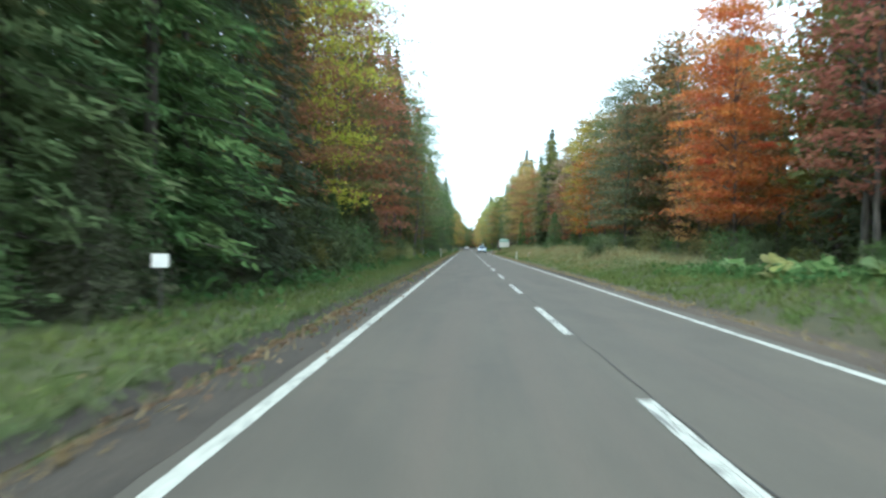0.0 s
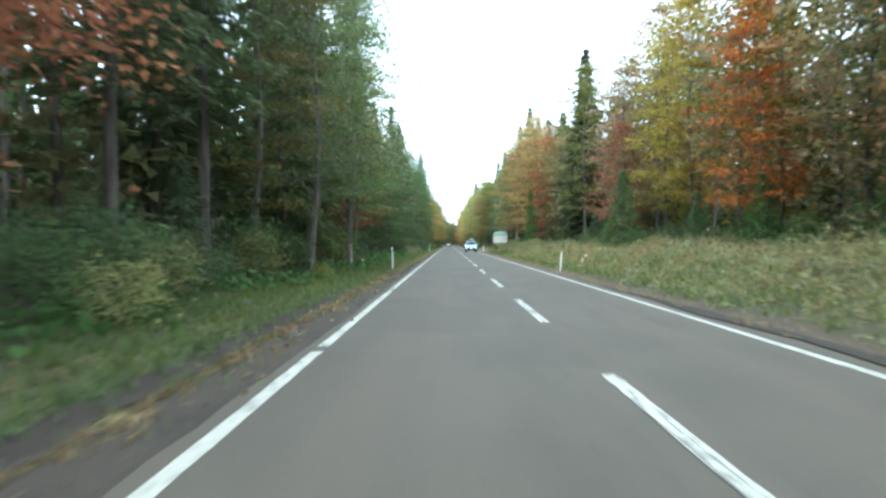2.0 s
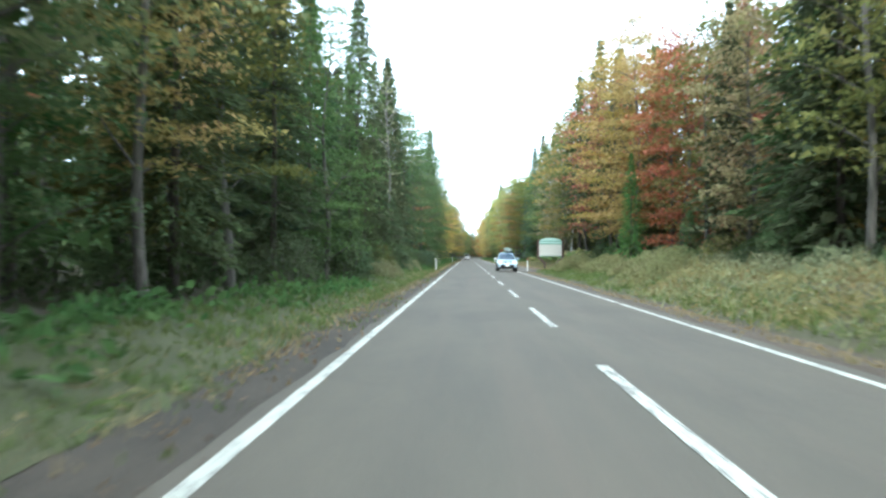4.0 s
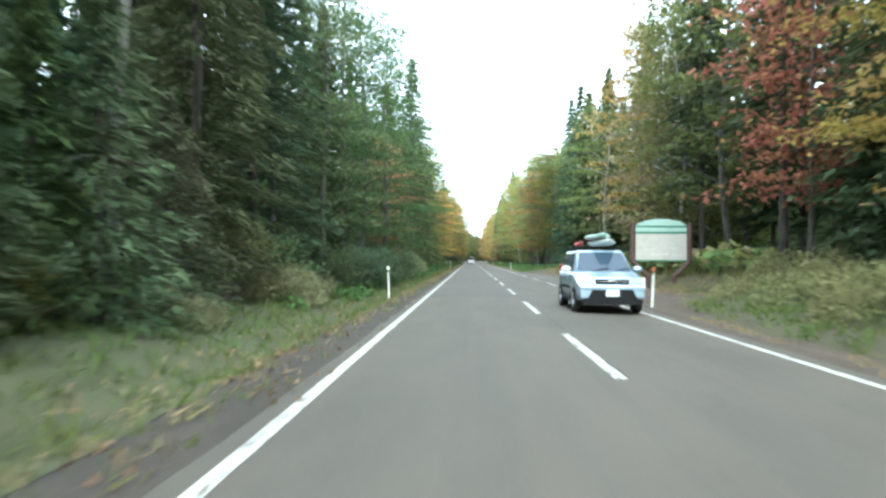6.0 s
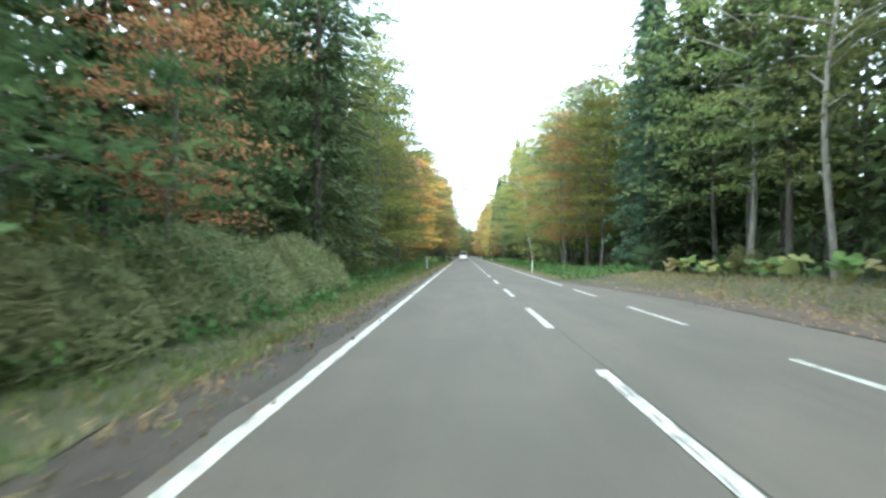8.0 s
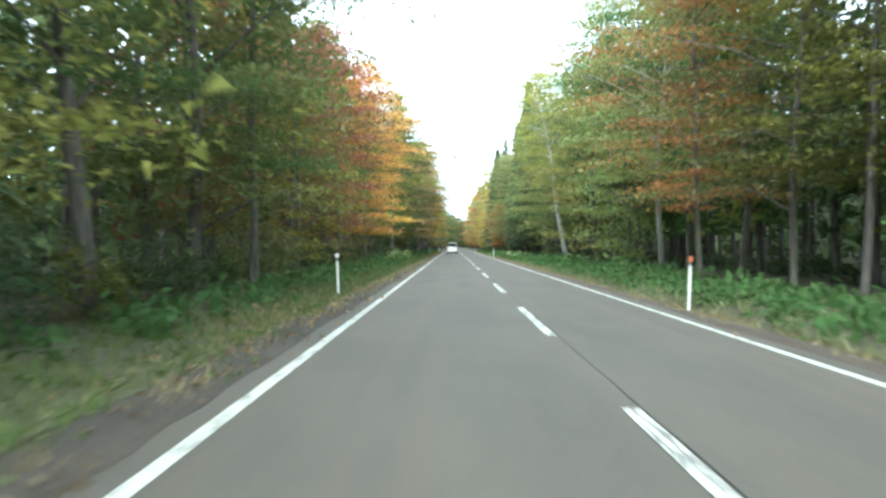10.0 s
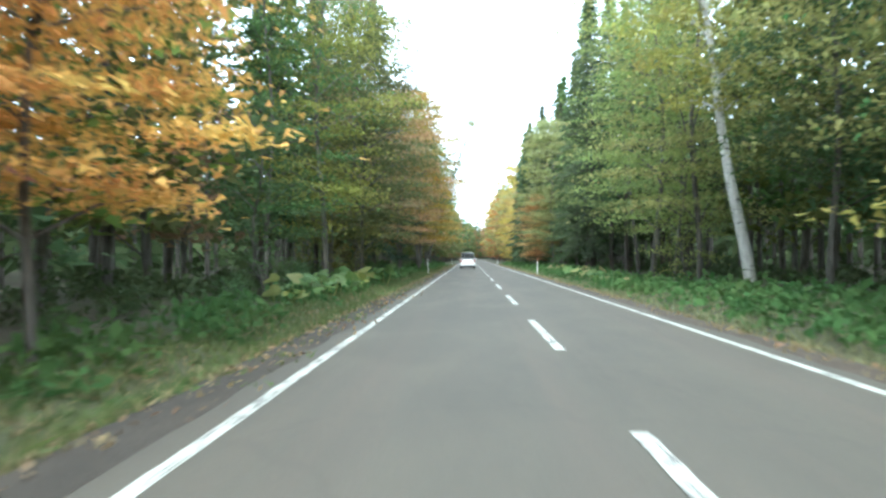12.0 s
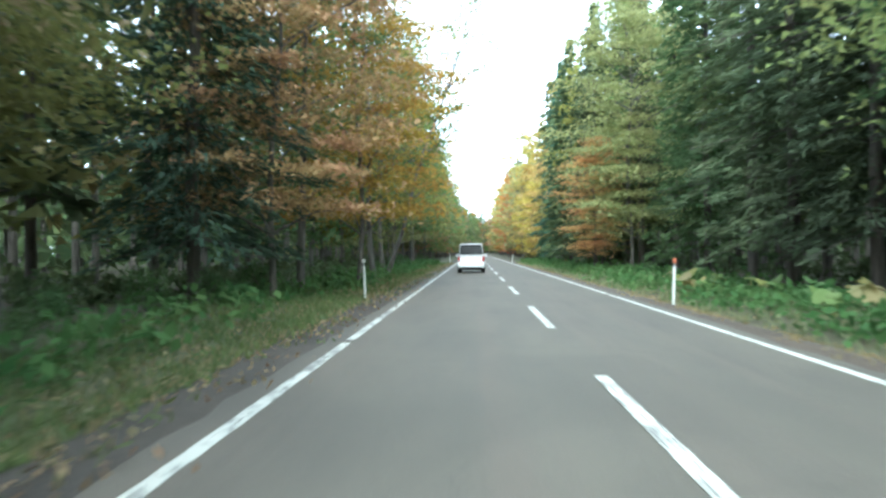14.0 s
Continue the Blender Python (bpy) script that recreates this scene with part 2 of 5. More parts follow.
def strip(name, lo, hi, ys, lift, mat, cols=8):
    """A sheet between two edges that follow the road, lift metres above the crowned road surface."""
    verts, faces = [], []
    for y in ys:
        a, b = lo(y), hi(y)
        for i in range(cols + 1):
            l = a + (b - a) * i / cols
            verts.append((road_x(y) + l, y, lift(l, y)))
    n = cols + 1
    for j in range(len(ys) - 1):
        for i in range(cols):
            faces.append((j * n + i, j * n + i + 1, (j + 1) * n + i + 1, (j + 1) * n + i))
    return new(name, mesh_from(name, verts, faces, mat, True))


ROAD_YS = [-60 + 0.75 * i for i in range(1040)]
tagged(strip("road", left_edge, right_edge, ROAD_YS, lambda l, y: -0.02 * min(abs(l), 4.6), ASPHALT, 12), "worn grey asphalt two-lane forest road", "road", kind="structure")
tagged(strip("shoulder_left", lambda y: -4.62 + 0.3 * noise.noise((y * 0.3, 2, 2)), lambda y: left_edge(y) + 0.03, ROAD_YS, lambda l, y: ground_z(l, y) + 0.003 + 0.010 * smooth(0.05, 0.4, left_edge(y) - l), SHOULDER, 8),
       "dark gritty soil shoulder along the asphalt", "shoulder", kind="structure")
tagged(strip("shoulder_right", lambda y: right_edge(y) - 0.03, lambda y: 4.55 - 0.45 * smooth(228, 245, y) + 3.2 * layby(y) + 0.3 * noise.noise((y * 0.3, 9, 2)), ROAD_YS, lambda l, y: ground_z(l, y) + 0.003 + 0.010 * smooth(0.05, 0.4, l - right_edge(y)), LAYBY, 8),
       "brown gritty soil shoulder widening into a lay-by", "shoulder", kind="structure")


tagged(strip("turf_edge", lambda y: -4.92 + 0.05 * noise.noise((y * 1.8, 4, 9)), lambda y: -4.60 + 0.10 * noise.noise((y * 0.6, 8, 9)), [-12 + 0.3 * i for i in range(275)],
             lambda l, y: ground_z(l, y) + 0.026 + (0.045 + 0.05 * noise.noise((y * 1.1, 3, 3))) * smooth(4.60, 4.80, -l) * (1 - smooth(4.81, 4.92, -l)) + 0.015 * noise.noise((l * 9, y * 3, 5)), CUT_SOIL, 6),
       "dark bare soil where the turf edge is cut", "turf edge", kind="structure")


tagged(strip("soil_strip", lambda y: right_edge(y) + 0.02, lambda y: 3.3 + 0.65 * smooth(28, 36, y) * (1 - smooth(60, 70, y)) + 0.12 * noise.noise((y * 0.7, 6, 2)), [27 + 0.6 * i for i in range(74)],
             lambda l, y: ground_z(l, y) + 0.020, CUT_SOIL, 4), "dark crumbled soil along the asphalt edge", "soil", kind="structure")


tagged(strip("pavement_edge", lambda y: right_edge(y) - 0.02, lambda y: right_edge(y) + 0.10 + 0.06 * noise.noise((y * 0.9, 2, 5)), ROAD_YS[298:382], lambda l, y: ground_z(l, y) + 0.016, SHOULDER, 2),
       "dark crumbled edge of the asphalt at the lay-by", "pavement edge", kind="structure")


def marking(name, x0, x1, y0, y1, label):
    """A painted bar with slightly ragged edges, 5 mm proud of the asphalt."""
    n = max(4, int((y1 - y0) / 0.3))
    verts, faces = [], []
    for i in range(n + 1):
        y = y0 + (y1 - y0) * i / n
        for x, s in ((x0, 1), (x1, 2)):
            xx = x + 0.012 * noise.noise((y * 3, s * 9.0, x))
            verts.append((road_x(y) + xx, y + (0.03 * noise.noise((xx * 30, y, 1)) if i in (0, n) else 0), -0.02 * abs(xx) + 0.005))
    for i in range(n):
        faces.append((2 * i, 2 * i + 1, 2 * i + 3, 2 * i + 2))
    tagged(new(name, mesh_from(name, verts, faces, (WORN_PAINT if x0 < 0 and y0 > 250 else EDGE_PAINT) if name == "edge_line" else PAINT)), label, "road marking", kind="structure")


for k in range(-3, 62):
    marking("centre_dash", -0.075, 0.075, 10.0 * k, 10.0 * k + 5.1, "worn white centre line dash on the asphalt")
edge_l, edge_r = -3.31, 2.84
cuts = [-40, 29.5, 30.1, 57.2, 57.7, 69.6, 70.1, 96.5, 97.0, 186, 186.4, 212, 212.5, 265.3, 265.7, 292, 292.4, 318.6, 319.0, 380, 381, 640]
for a, b in zip(cuts[0::2], cuts[1::2]):
    marking("edge_line", edge_l - 0.075, edge_l + 0.075, a, b, "white edge line along the road shoulder")
for a, b in ((-40, 36.2), (36.5, 73), (73.4, 118), (118.3, 167.5), (220, 266.2), (266.6, 312), (312.4, 330.5), (331, 640)):
    marking("edge_line", edge_r - 0.075, edge_r + 0.075, a, b, "white edge line along the far lane")
for k in range(17, 22):
    marking("edge_dash", edge_r - 0.075, edge_r + 0.075, 10.0 * k + 1.4, 10.0 * k + 6.6, "white dash across the mouth of the lay-by")


for y0, y1 in ((-6, 42), (150, 262)):
    n = int((y1 - y0) / 0.4)
    verts, faces = [], []
    for i in range(n + 1):
        y = y0 + 0.4 * i
        x = 0.10 + 0.03 * noise.noise((y * 0.7, 3, 3)) + 0.02 * noise.noise((y * 2.1, 4, 3))
        w = 0.0065 + 0.005 * noise.noise((y * 0.5, 8, 1))
        verts += [(x - w, y, 0.003 - 0.02 * abs(x)), (x + w, y, 0.003 - 0.02 * abs(x))]
    faces = [(2 * i, 2 * i + 1, 2 * i + 3, 2 * i + 2) for i in range(n)]
    tagged(new("asphalt_joint", mesh_from("asphalt_joint", verts, faces, JOINT)), "dark open joint between the two asphalt lanes", "road joint", kind="structure")

# ---- plants: shapes ----
rng = np.random.default_rng(7)


def leaves_mesh(name, centres, along, length, width, mat, fold=0.15, toss=0.55, blade=False):
    """Diamond leaves, each two triangles, at the centres, pointing along the given ways."""
    n = len(centres)
    along = along / np.maximum(1e-6, np.linalg.norm(along, axis=1))[:, None]
    side = np.cross(along, np.array([0, 0, 1.0]) + rng.normal(size=(n, 3)) * toss)
    side /= np.maximum(1e-6, np.linalg.norm(side, axis=1))[:, None]
    up = np.cross(side, along)
    L, W = (length * 0.5)[:, None], (width * 0.5)[:, None]
    v = np.empty((n, 4, 3))
    v[:, 0], v[:, 2] = centres - along * L, centres + along * L
    v[:, 1], v[:, 3] = centres + side * W + up * W * fold, centres - side * W + up * W * fold
    f = np.arange(4 * n).reshape(n, 4)
    tri = np.concatenate([f[:, [0, 1, 2]], f[:, [0, 2, 3]]], 1).reshape(-1)
    if blade:
        v = np.stack([v[:, 0] + side * W, v[:, 0] - side * W, v[:, 2]], 1)
        tri = np.arange(3 * n)
    me = bpy.data.meshes.new(name)
    me.vertices.add(v.size // 3)
    me.vertices.foreach_set("co", v.reshape(-1))
    me.loops.add(len(tri))
    me.loops.foreach_set("vertex_index", tri.astype(np.int32))
    me.polygons.add(len(tri) // 3)
    me.polygons.foreach_set("loop_start", np.arange(0, len(tri), 3, dtype=np.int32))
    me.update(calc_edges=True)
    me.materials.append(mat)
    return me


def spruce(h, radius, low, whorls, per, sprays, size, seed, lean=0.0):
    """Trunk and crown of a conifer: drooping whorled boughs hung with needle sprays."""
    r = np.random.default_rng(seed)
    tv, tf = [], []
    zs = np.linspace(0, h, 7)
    tube(tv, tf, [(lean * (z / h) ** 2, 0.1 * math.sin(z), z) for z in zs], [max(0.012, 0.008 * h * (1 - z / h) ** 0.8 + 0.01) for z in zs], 7)
    cs, al, ln, wd = [], [], [], []
    for i in range(whorls):
        k = (i + 0.5) / whorls
        z0 = low * h + (h * 0.99 - low * h) * k
        reach = radius * (1 - k) ** 0.75 * (0.75 + 0.25 * min(1, k * 8)) + 0.12
        for j in range(per):
            ang = 2 * math.pi * (j + r.random()) / per
            l = reach * r.uniform(0.6, 1.15)
            dz = -0.30 * l * r.uniform(0.5, 1.3)
            d = np.array([math.cos(ang), math.sin(ang), 0])
            ox = lean * (z0 / h) ** 2
            if i % 6 == 0 and l > 0.8:
                tube(tv, tf, [(ox, 0, z0), (ox + d[0] * l * 0.5, d[1] * l * 0.5, z0 + dz * 0.4), (ox + d[0] * l * 0.95, d[1] * l * 0.95, z0 + dz * 0.9)], [0.03, 0.02, 0.008], 3)
            m = max(3, int(sprays * (0.35 + 0.65 * l / radius)))
            s = r.uniform(0.12, 1.0, m) ** 0.75
            spread = r.normal(0, 0.30, m) * (0.25 + l * 0.32) * (1.1 - s * 0.6)
            c = np.outer(s * l, d) + np.outer(spread, [-d[1], d[0], 0])
            c[:, 2] += z0 + dz * s ** 1.6 + r.normal(0, 0.07, m)
            c[:, 0] += ox
            cs.append(c)
            w = np.tile(d, (m, 1)) + np.outer(spread * 1.4, [-d[1], d[0], 0]) + r.normal(0, 0.25, (m, 3))
            w[:, 2] -= 0.35
            al.append(w)
            ln.append(size * r.uniform(0.7, 1.4, m))
            wd.append(size * (0.38 if size > 0.4 else 0.25) * r.uniform(0.7, 1.3, m))
    return tv, tf, np.concatenate(cs), np.concatenate(al), np.concatenate(ln), np.concatenate(wd)


def broadleaf(h, radius, low, clusters, per, size, seed, lean=0.0, flat=0.35, bare=0, stout=0.0092, tier=0.205):
    """Trunk, limbs and a crown of many leaves in uneven flattened tiers, with gaps."""
    r = np.random.default_rng(seed)
    tv, tf = [], []
    bend = r.uniform(-0.35, 0.35, 2)

    def stem(z):
        k = z / h
        return Vector((lean * k + bend[0] * math.sin(k * 3.0) + 0.10 * math.sin(k * 11 + seed), bend[1] * math.sin(k * 4.0) + 0.10 * math.sin(k * 9 + 2 * seed), z))
    zs = np.linspace(0, h * 0.9, 12)
    tube(tv, tf, [tuple(stem(z)) for z in zs], [stout * h * (1 - 0.88 * z / (h * 0.9)) + 0.012 for z in zs], 7)
    cs, al, ln, wd = [], [], [], []
    for i in range(clusters + bare):
        k = (i + r.random()) / clusters if i < clusters else r.uniform(0.25, 0.9)
        z = low * h + (h - low * h) * k
        shape = (math.sin(math.pi * min(1, 0.16 + 0.84 * k)) ** 0.7)
        rad = radius * shape * r.uniform(0.18, 1.08)
        ang = i * 2.39996 + r.uniform(-0.5, 0.5)
        c = stem(z) + Vector((math.cos(ang) * rad, math.sin(ang) * rad, r.normal(0, 0.25)))
        if i % 4 == 0 or i >= clusters:
            a = stem(max(0.8, z - rad * r.uniform(0.25, 0.7)))
            tip = a + (c - a) * (1.25 if i >= clusters else 1.0)
            mid = a.lerp(tip, 0.5) + Vector((r.normal(0, 0.12), r.normal(0, 0.12), 0.2))
            tube(tv, tf, [tuple(a), tuple(mid), tuple(tip)], [0.05, 0.03, 0.009], 3)
        if i >= clusters:
            continue
        m = int(per * r.uniform(0.55, 1.35))
        s = r.uniform(0.55, 1.15) * radius * tier
        p = r.normal(size=(m, 3)) * [s, s, s * flat]
        p[:, 2] -= 0.12 * np.hypot(p[:, 0], p[:, 1]) ** 1.4
        cs.append(p + np.array(c))
        w = r.normal(size=(m, 3)) * [1, 1, 0.45]
        w[:, 2] -= 0.25
        al.append(w)
        ln.append(size * r.uniform(0.6, 1.4, m))
        wd.append(size * 0.66 * r.uniform(0.6, 1.3, m))
    return tv, tf, np.concatenate(cs), np.concatenate(al), np.concatenate(ln), np.concatenate(wd)


def kind_of_tree(built, bark, leaf, toss=0.55):
    tv, tf, c, a, l, w = built
    return mesh_from("trunk", tv, tf, bark, True), leaves_mesh("crown", c, a, l, w, leaf, toss=toss, blade=True)


SPRUCE = [kind_of_tree(spruce(16.5, 2.7, 0.06, 36, 7, 34, 0.44, 11 + i), CONIFER_BARK, NEEDLE) for i in range(2)]
SPRUCE_LOFTY = [kind_of_tree(spruce(18.5, 2.5, 0.24, 30, 6, 30, 0.46, 31 + i), CONIFER_BARK, NEEDLE) for i in range(2)]
SPRUCE_NEAR = [kind_of_tree(spruce(16.5, 2.6, 0.07, 40, 7, 84, 0.27, 15 + i), CONIFER_BARK, NEEDLE) for i in range(3)]
LOFTY_NEAR = [kind_of_tree(spruce(18.5, 2.5, 0.24, 34, 6, 82, 0.28, 35 + i), CONIFER_BARK, NEEDLE) for i in range(2)]
SPRUCE_YOUNG = [kind_of_tree(spruce(5.0, 1.75, 0.03, 26, 7, 38, 0.21, 41 + i), CONIFER_BARK, NEEDLE) for i in range(2)]
SPRUCE_BACK = [kind_of_tree(spruce(18.0, 2.8, 0.15, 22, 5, 16, 0.95, 51 + i), CONIFER_BARK, NEEDLE) for i in range(2)]
BROAD = [kind_of_tree(broadleaf(14.5, 3.2, 0.11, 92, 58, 0.28, 71 + i, flat=0.26, bare=3, tier=0.23), BARK, LEAF, 0.45) for i in range(3)]
BROAD_TALL = [kind_of_tree(broadleaf(17.0, 3.0, 0.20, 80, 56, 0.29, 81 + i, flat=0.28, bare=5, stout=0.0085, tier=0.23), BARK, LEAF, 0.45) for i in range(3)]
BROAD_HIGH = [kind_of_tree(broadleaf(15.5, 3.5, 0.20, 92, 58, 0.28, 145 + i, flat=0.26, bare=6, stout=0.007, tier=0.23), BARK, LEAF, 0.45) for i in range(2)]
BROAD_NEAR = [kind_of_tree(broadleaf(14.5, 3.2, 0.11, 64, 220, 0.155, 75 + i, flat=0.13, bare=5, tier=0.30), BARK, LEAF, 0.4) for i in range(3)]
TALL_NEAR = [kind_of_tree(broadleaf(17.0, 3.0, 0.20, 60, 165, 0.18, 85 + i, flat=0.14, bare=7, stout=0.0085, tier=0.30), BARK, LEAF, 0.4) for i in range(3)]
HIGH_NEAR = [kind_of_tree(broadleaf(15.5, 3.5, 0.19, 62, 208, 0.165, 141 + i, flat=0.12, bare=8, stout=0.007, tier=0.29), BARK, LEAF, 0.4) for i in range(4)]
DENSE = [kind_of_tree(broadleaf(14.0, 3.2, 0.17, 96, 210, 0.18, 161 + i, flat=0.14, bare=6, stout=0.006, tier=0.27), BARK, LEAF, 0.4) for i in range(2)]
BROAD_LOW = [kind_of_tree(broadleaf(8.0, 2.3, 0.12, 54, 84, 0.16, 91 + i, flat=0.24, bare=2, tier=0.23), BARK, LEAF, 0.4) for i in range(2)]
BROAD_BACK = [kind_of_tree(broadleaf(16.0, 3.3, 0.12, 60, 30, 0.52, 101 + i, bare=3), BARK, LEAF) for i in range(3)]
BIRCH = [kind_of_tree(broadleaf(14.0, 2.6, 0.16, 96, 56, 0.23, 111 + i, lean=0.4, flat=0.7, bare=5, stout=0.0075), BIRCH_BARK, LEAF) for i in range(2)]
BIRCH_LEANING = [kind_of_tree(broadleaf(14.0, 2.7, 0.40, 74, 84, 0.18, 121, lean=-2.3, flat=0.3, bare=6, stout=0.0125), BIRCH_BARK, LEAF)]
OVERHANG = [kind_of_tree(broadleaf(15.0, 2.6, 0.28, 56, 64, 0.19, 151, lean=5.0, bare=12, stout=0.008), BARK, LEAF)]
SNAG = [kind_of_tree(broadleaf(14.0, 1.9, 0.35, 22, 16, 0.22, 131, bare=22, stout=0.0075), DEAD_WOOD, LEAF)]
THIN = [kind_of_tree(broadleaf(14.0, 3.4, 0.26, 26, 170, 0.17, 171 + i, lean=0.6 - 1.4 * i, flat=0.12, bare=14, stout=0.009, tier=0.27), PALE_BARK, LEAF, 0.4) for i in range(2)]
FAR = {"sback": [kind_of_tree(spruce(18.0, 2.8, 0.10, 15, 5, 9, 1.3, 57), CONIFER_BARK, NEEDLE)], "bback": [kind_of_tree(broadleaf(16.0, 3.3, 0.10, 42, 14, 0.8, 107), BARK, LEAF)]}
NEAR = {"spruce": SPRUCE_NEAR, "lofty": LOFTY_NEAR, "broad": BROAD_NEAR, "tall": TALL_NEAR, "high": HIGH_NEAR}

HUES = {"dark": (0.103, 0.131, 0.062), "blue": (0.086, 0.130, 0.080), "green": (0.120, 0.182, 0.070), "olive": (0.175, 0.175, 0.060), "moss": (0.195, 0.205, 0.10), "copper": (0.50, 0.21, 0.085),
        "lime": (0.275, 0.283, 0.092), "yellow": (0.50, 0.40, 0.07), "chartreuse": (0.37, 0.33, 0.115), "amber": (0.56, 0.33, 0.12), "tawny": (0.37, 0.235, 0.09), "spring": (0.34, 0.345, 0.125), "lemon": (0.43, 0.37, 0.085), "gold": (0.44, 0.325, 0.095), "orange": (0.82, 0.42, 0.08),
        "red": (0.37, 0.145, 0.078), "brown": (0.27, 0.145, 0.07), "rust": (0.38, 0.19, 0.07), "pink": (0.36, 0.25, 0.16), "straw": (0.34, 0.28, 0.14), "pale": (0.25, 0.26, 0.14)}
WORDS = {"dark": "dark green", "blue": "bluish green", "green": "mid-green", "moss": "muted moss green", "copper": "copper orange", "olive": "olive green turning brown", "lime": "yellow-green", "yellow": "bright yellow", "chartreuse": "pale yellow-green",
         "amber": "soft amber", "tawny": "tawny golden-brown", "spring": "bright yellow-green", "gold": "golden brown", "lemon": "lemon yellow", "rust": "orange-brown", "orange": "bright orange", "red": "deep red", "brown": "rusty brown", "pink": "faded pinkish brown", "straw": "straw-coloured", "pale": "pale grey-green"}
FORMS = {"spruce": (SPRUCE, "spruce_tree", "spruce with drooping boughs"), "lofty": (SPRUCE_LOFTY, "spruce_tree", "tall spruce with a bare lower trunk"),
         "young": (SPRUCE_YOUNG, "young_spruce", "young spruce branched to the ground"), "sback": (SPRUCE_BACK, "spruce_tree", "spruce deep in the forest"),
         "broad": (BROAD, "maple_tree", "autumn maple leafed down to the verge"),
         "dense": (DENSE, "maple_tree", "dense autumn maple hanging over the verge"), "high": (BROAD_HIGH, "maple_tree", "autumn maple with a bare lower trunk"),
         "tall": (BROAD_TALL, "oak_tree", "tall broadleaf tree at the forest edge"), "low": (BROAD_LOW, "small_tree", "small broadleaf tree at the forest edge"),
         "bback": (BROAD_BACK, "broadleaf_tree", "broadleaf tree deep in the forest"), "birch": (BIRCH, "birch_tree", "white-barked birch at the forest edge"),
         "leaning": (BIRCH_LEANING, "birch_tree", "white birch leaning over the verge"), "thin": (THIN, "ash_tree", "thinly leaved tree with pale bare limbs"), "overhang": (OVERHANG, "ash_tree", "thinly leaved tree leaning out over the road"), "snag": (SNAG, "dead_tree", "bare grey dead tree")}
taken = []
tree_no = 0


def tree(lat, y, form, hue, size=1.0, turn=None, mixed=0.12):
    """Plants one tree with its trunk and crown at lat metres right of the centre line."""
    global tree_no
    tree_no += 1
    r = random.Random(tree_no * 7919)
    shapes, name, words = FORMS[form]
    if -11 < lat < 0 and y < 365 or 0 < lat < 11.5 and (235 < y < 350 or 140 < y < 165):
        shapes = NEAR.get(form, shapes)
    if y > 430:
        shapes = FAR.get(form, shapes)
    trunk, crown = shapes[r.randrange(len(shapes))]
    if form != "young":
        size *= 1.08 if lat < 0 else 1.05 + 0.17 * smooth(130, 190, y)
    root = empty(name, road_x(y) + lat, y, ground_z(lat, y) - 0.12, r.uniform(0, 6.28) if turn is None else turn, size)
    tagged(root, WORDS[hue] + " " + words, "tree", "forest trees")
    t, c = new("trunk", trunk), new("crown", crown)
    t.parent, c.parent = root, root
    v = r.uniform(1 - mixed, 1 + mixed)
    c.color = (*[min(0.9, k * v * r.uniform(1 - mixed, 1 + mixed)) for k in HUES[hue]], 1)
    taken.append((lat, y))


# ---- trees that stand out, on the left of the road ----
for lat, y, form, hue, size in (
        (-9.3, 35, "high", "lemon", 0.95), (-9.8, 49, "high", "red", 1.0), (-9.6, 57.5, "high", "red", 1.1), (-8.6, 63, "lofty", "dark", 0.95), (-8.3, 68, "lofty", "dark", 1.0),
        (-9.5, 114, "tall", "gold", 0.95), (-9.4, 101.5, "high", "brown", 0.66), (-8.0, 130, "broad", "green", 0.82), (-9.0, 146, "spruce", "dark", 1.1), (-8.0, 150, "spruce", "dark", 0.50), (-7.3, 152.6, "young", "dark", 1.1), (-7.9, 141.5, "spruce", "dark", 0.48), (-8.3, 138, "spruce", "dark", 0.55), (9.3, 146, "spruce", "green", 0.46),
        (-7.9, 154.5, "snag", "pale", 1.1), (-8.6, 160, "spruce", "dark", 1.0), (-8.7, 177, "tall", "moss", 0.95)):
    tree(lat, y, form, hue, size)
for lat, y, form, hue, size in (
        (-7.6, 194, "broad", "green", 1.15), (-9.2, 205.5, "high", "copper", 0.70), (-7.1, 200, "low", "green", 0.62), (-7.8, 218, "spruce", "dark", 1.25),
        (-7.6, 236, "broad", "lime", 1.0), (-7.6, 247, "broad", "olive", 1.1), (-8.8, 263, "high", "olive", 1.0), (-9.4, 274.5, "dense", "red", 1.0),
        (-7.3, 279.5, "dense", "orange", 0.92), (-7.2, 300, "high", "lime", 1.0)):
    tree(lat, y, form, hue, size)
for lat, y, form, hue, size in (
        (-8.2, 314, "high", "pink", 1.1), (-8.5, 326, "spruce", "blue", 1.2), (-6.8, 327, "dense", "tawny", 0.95), (-5.9, 336.5, "dense", "tawny", 1.08),
        (-6.4, 345, "tall", "olive", 1.0), (-6.9, 307, "dense", "olive", 0.95), (-8.6, 318, "high", "olive", 0.9), (-7.0, 355, "broad", "olive", 1.1)):
    tree(lat, y, form, hue, size)
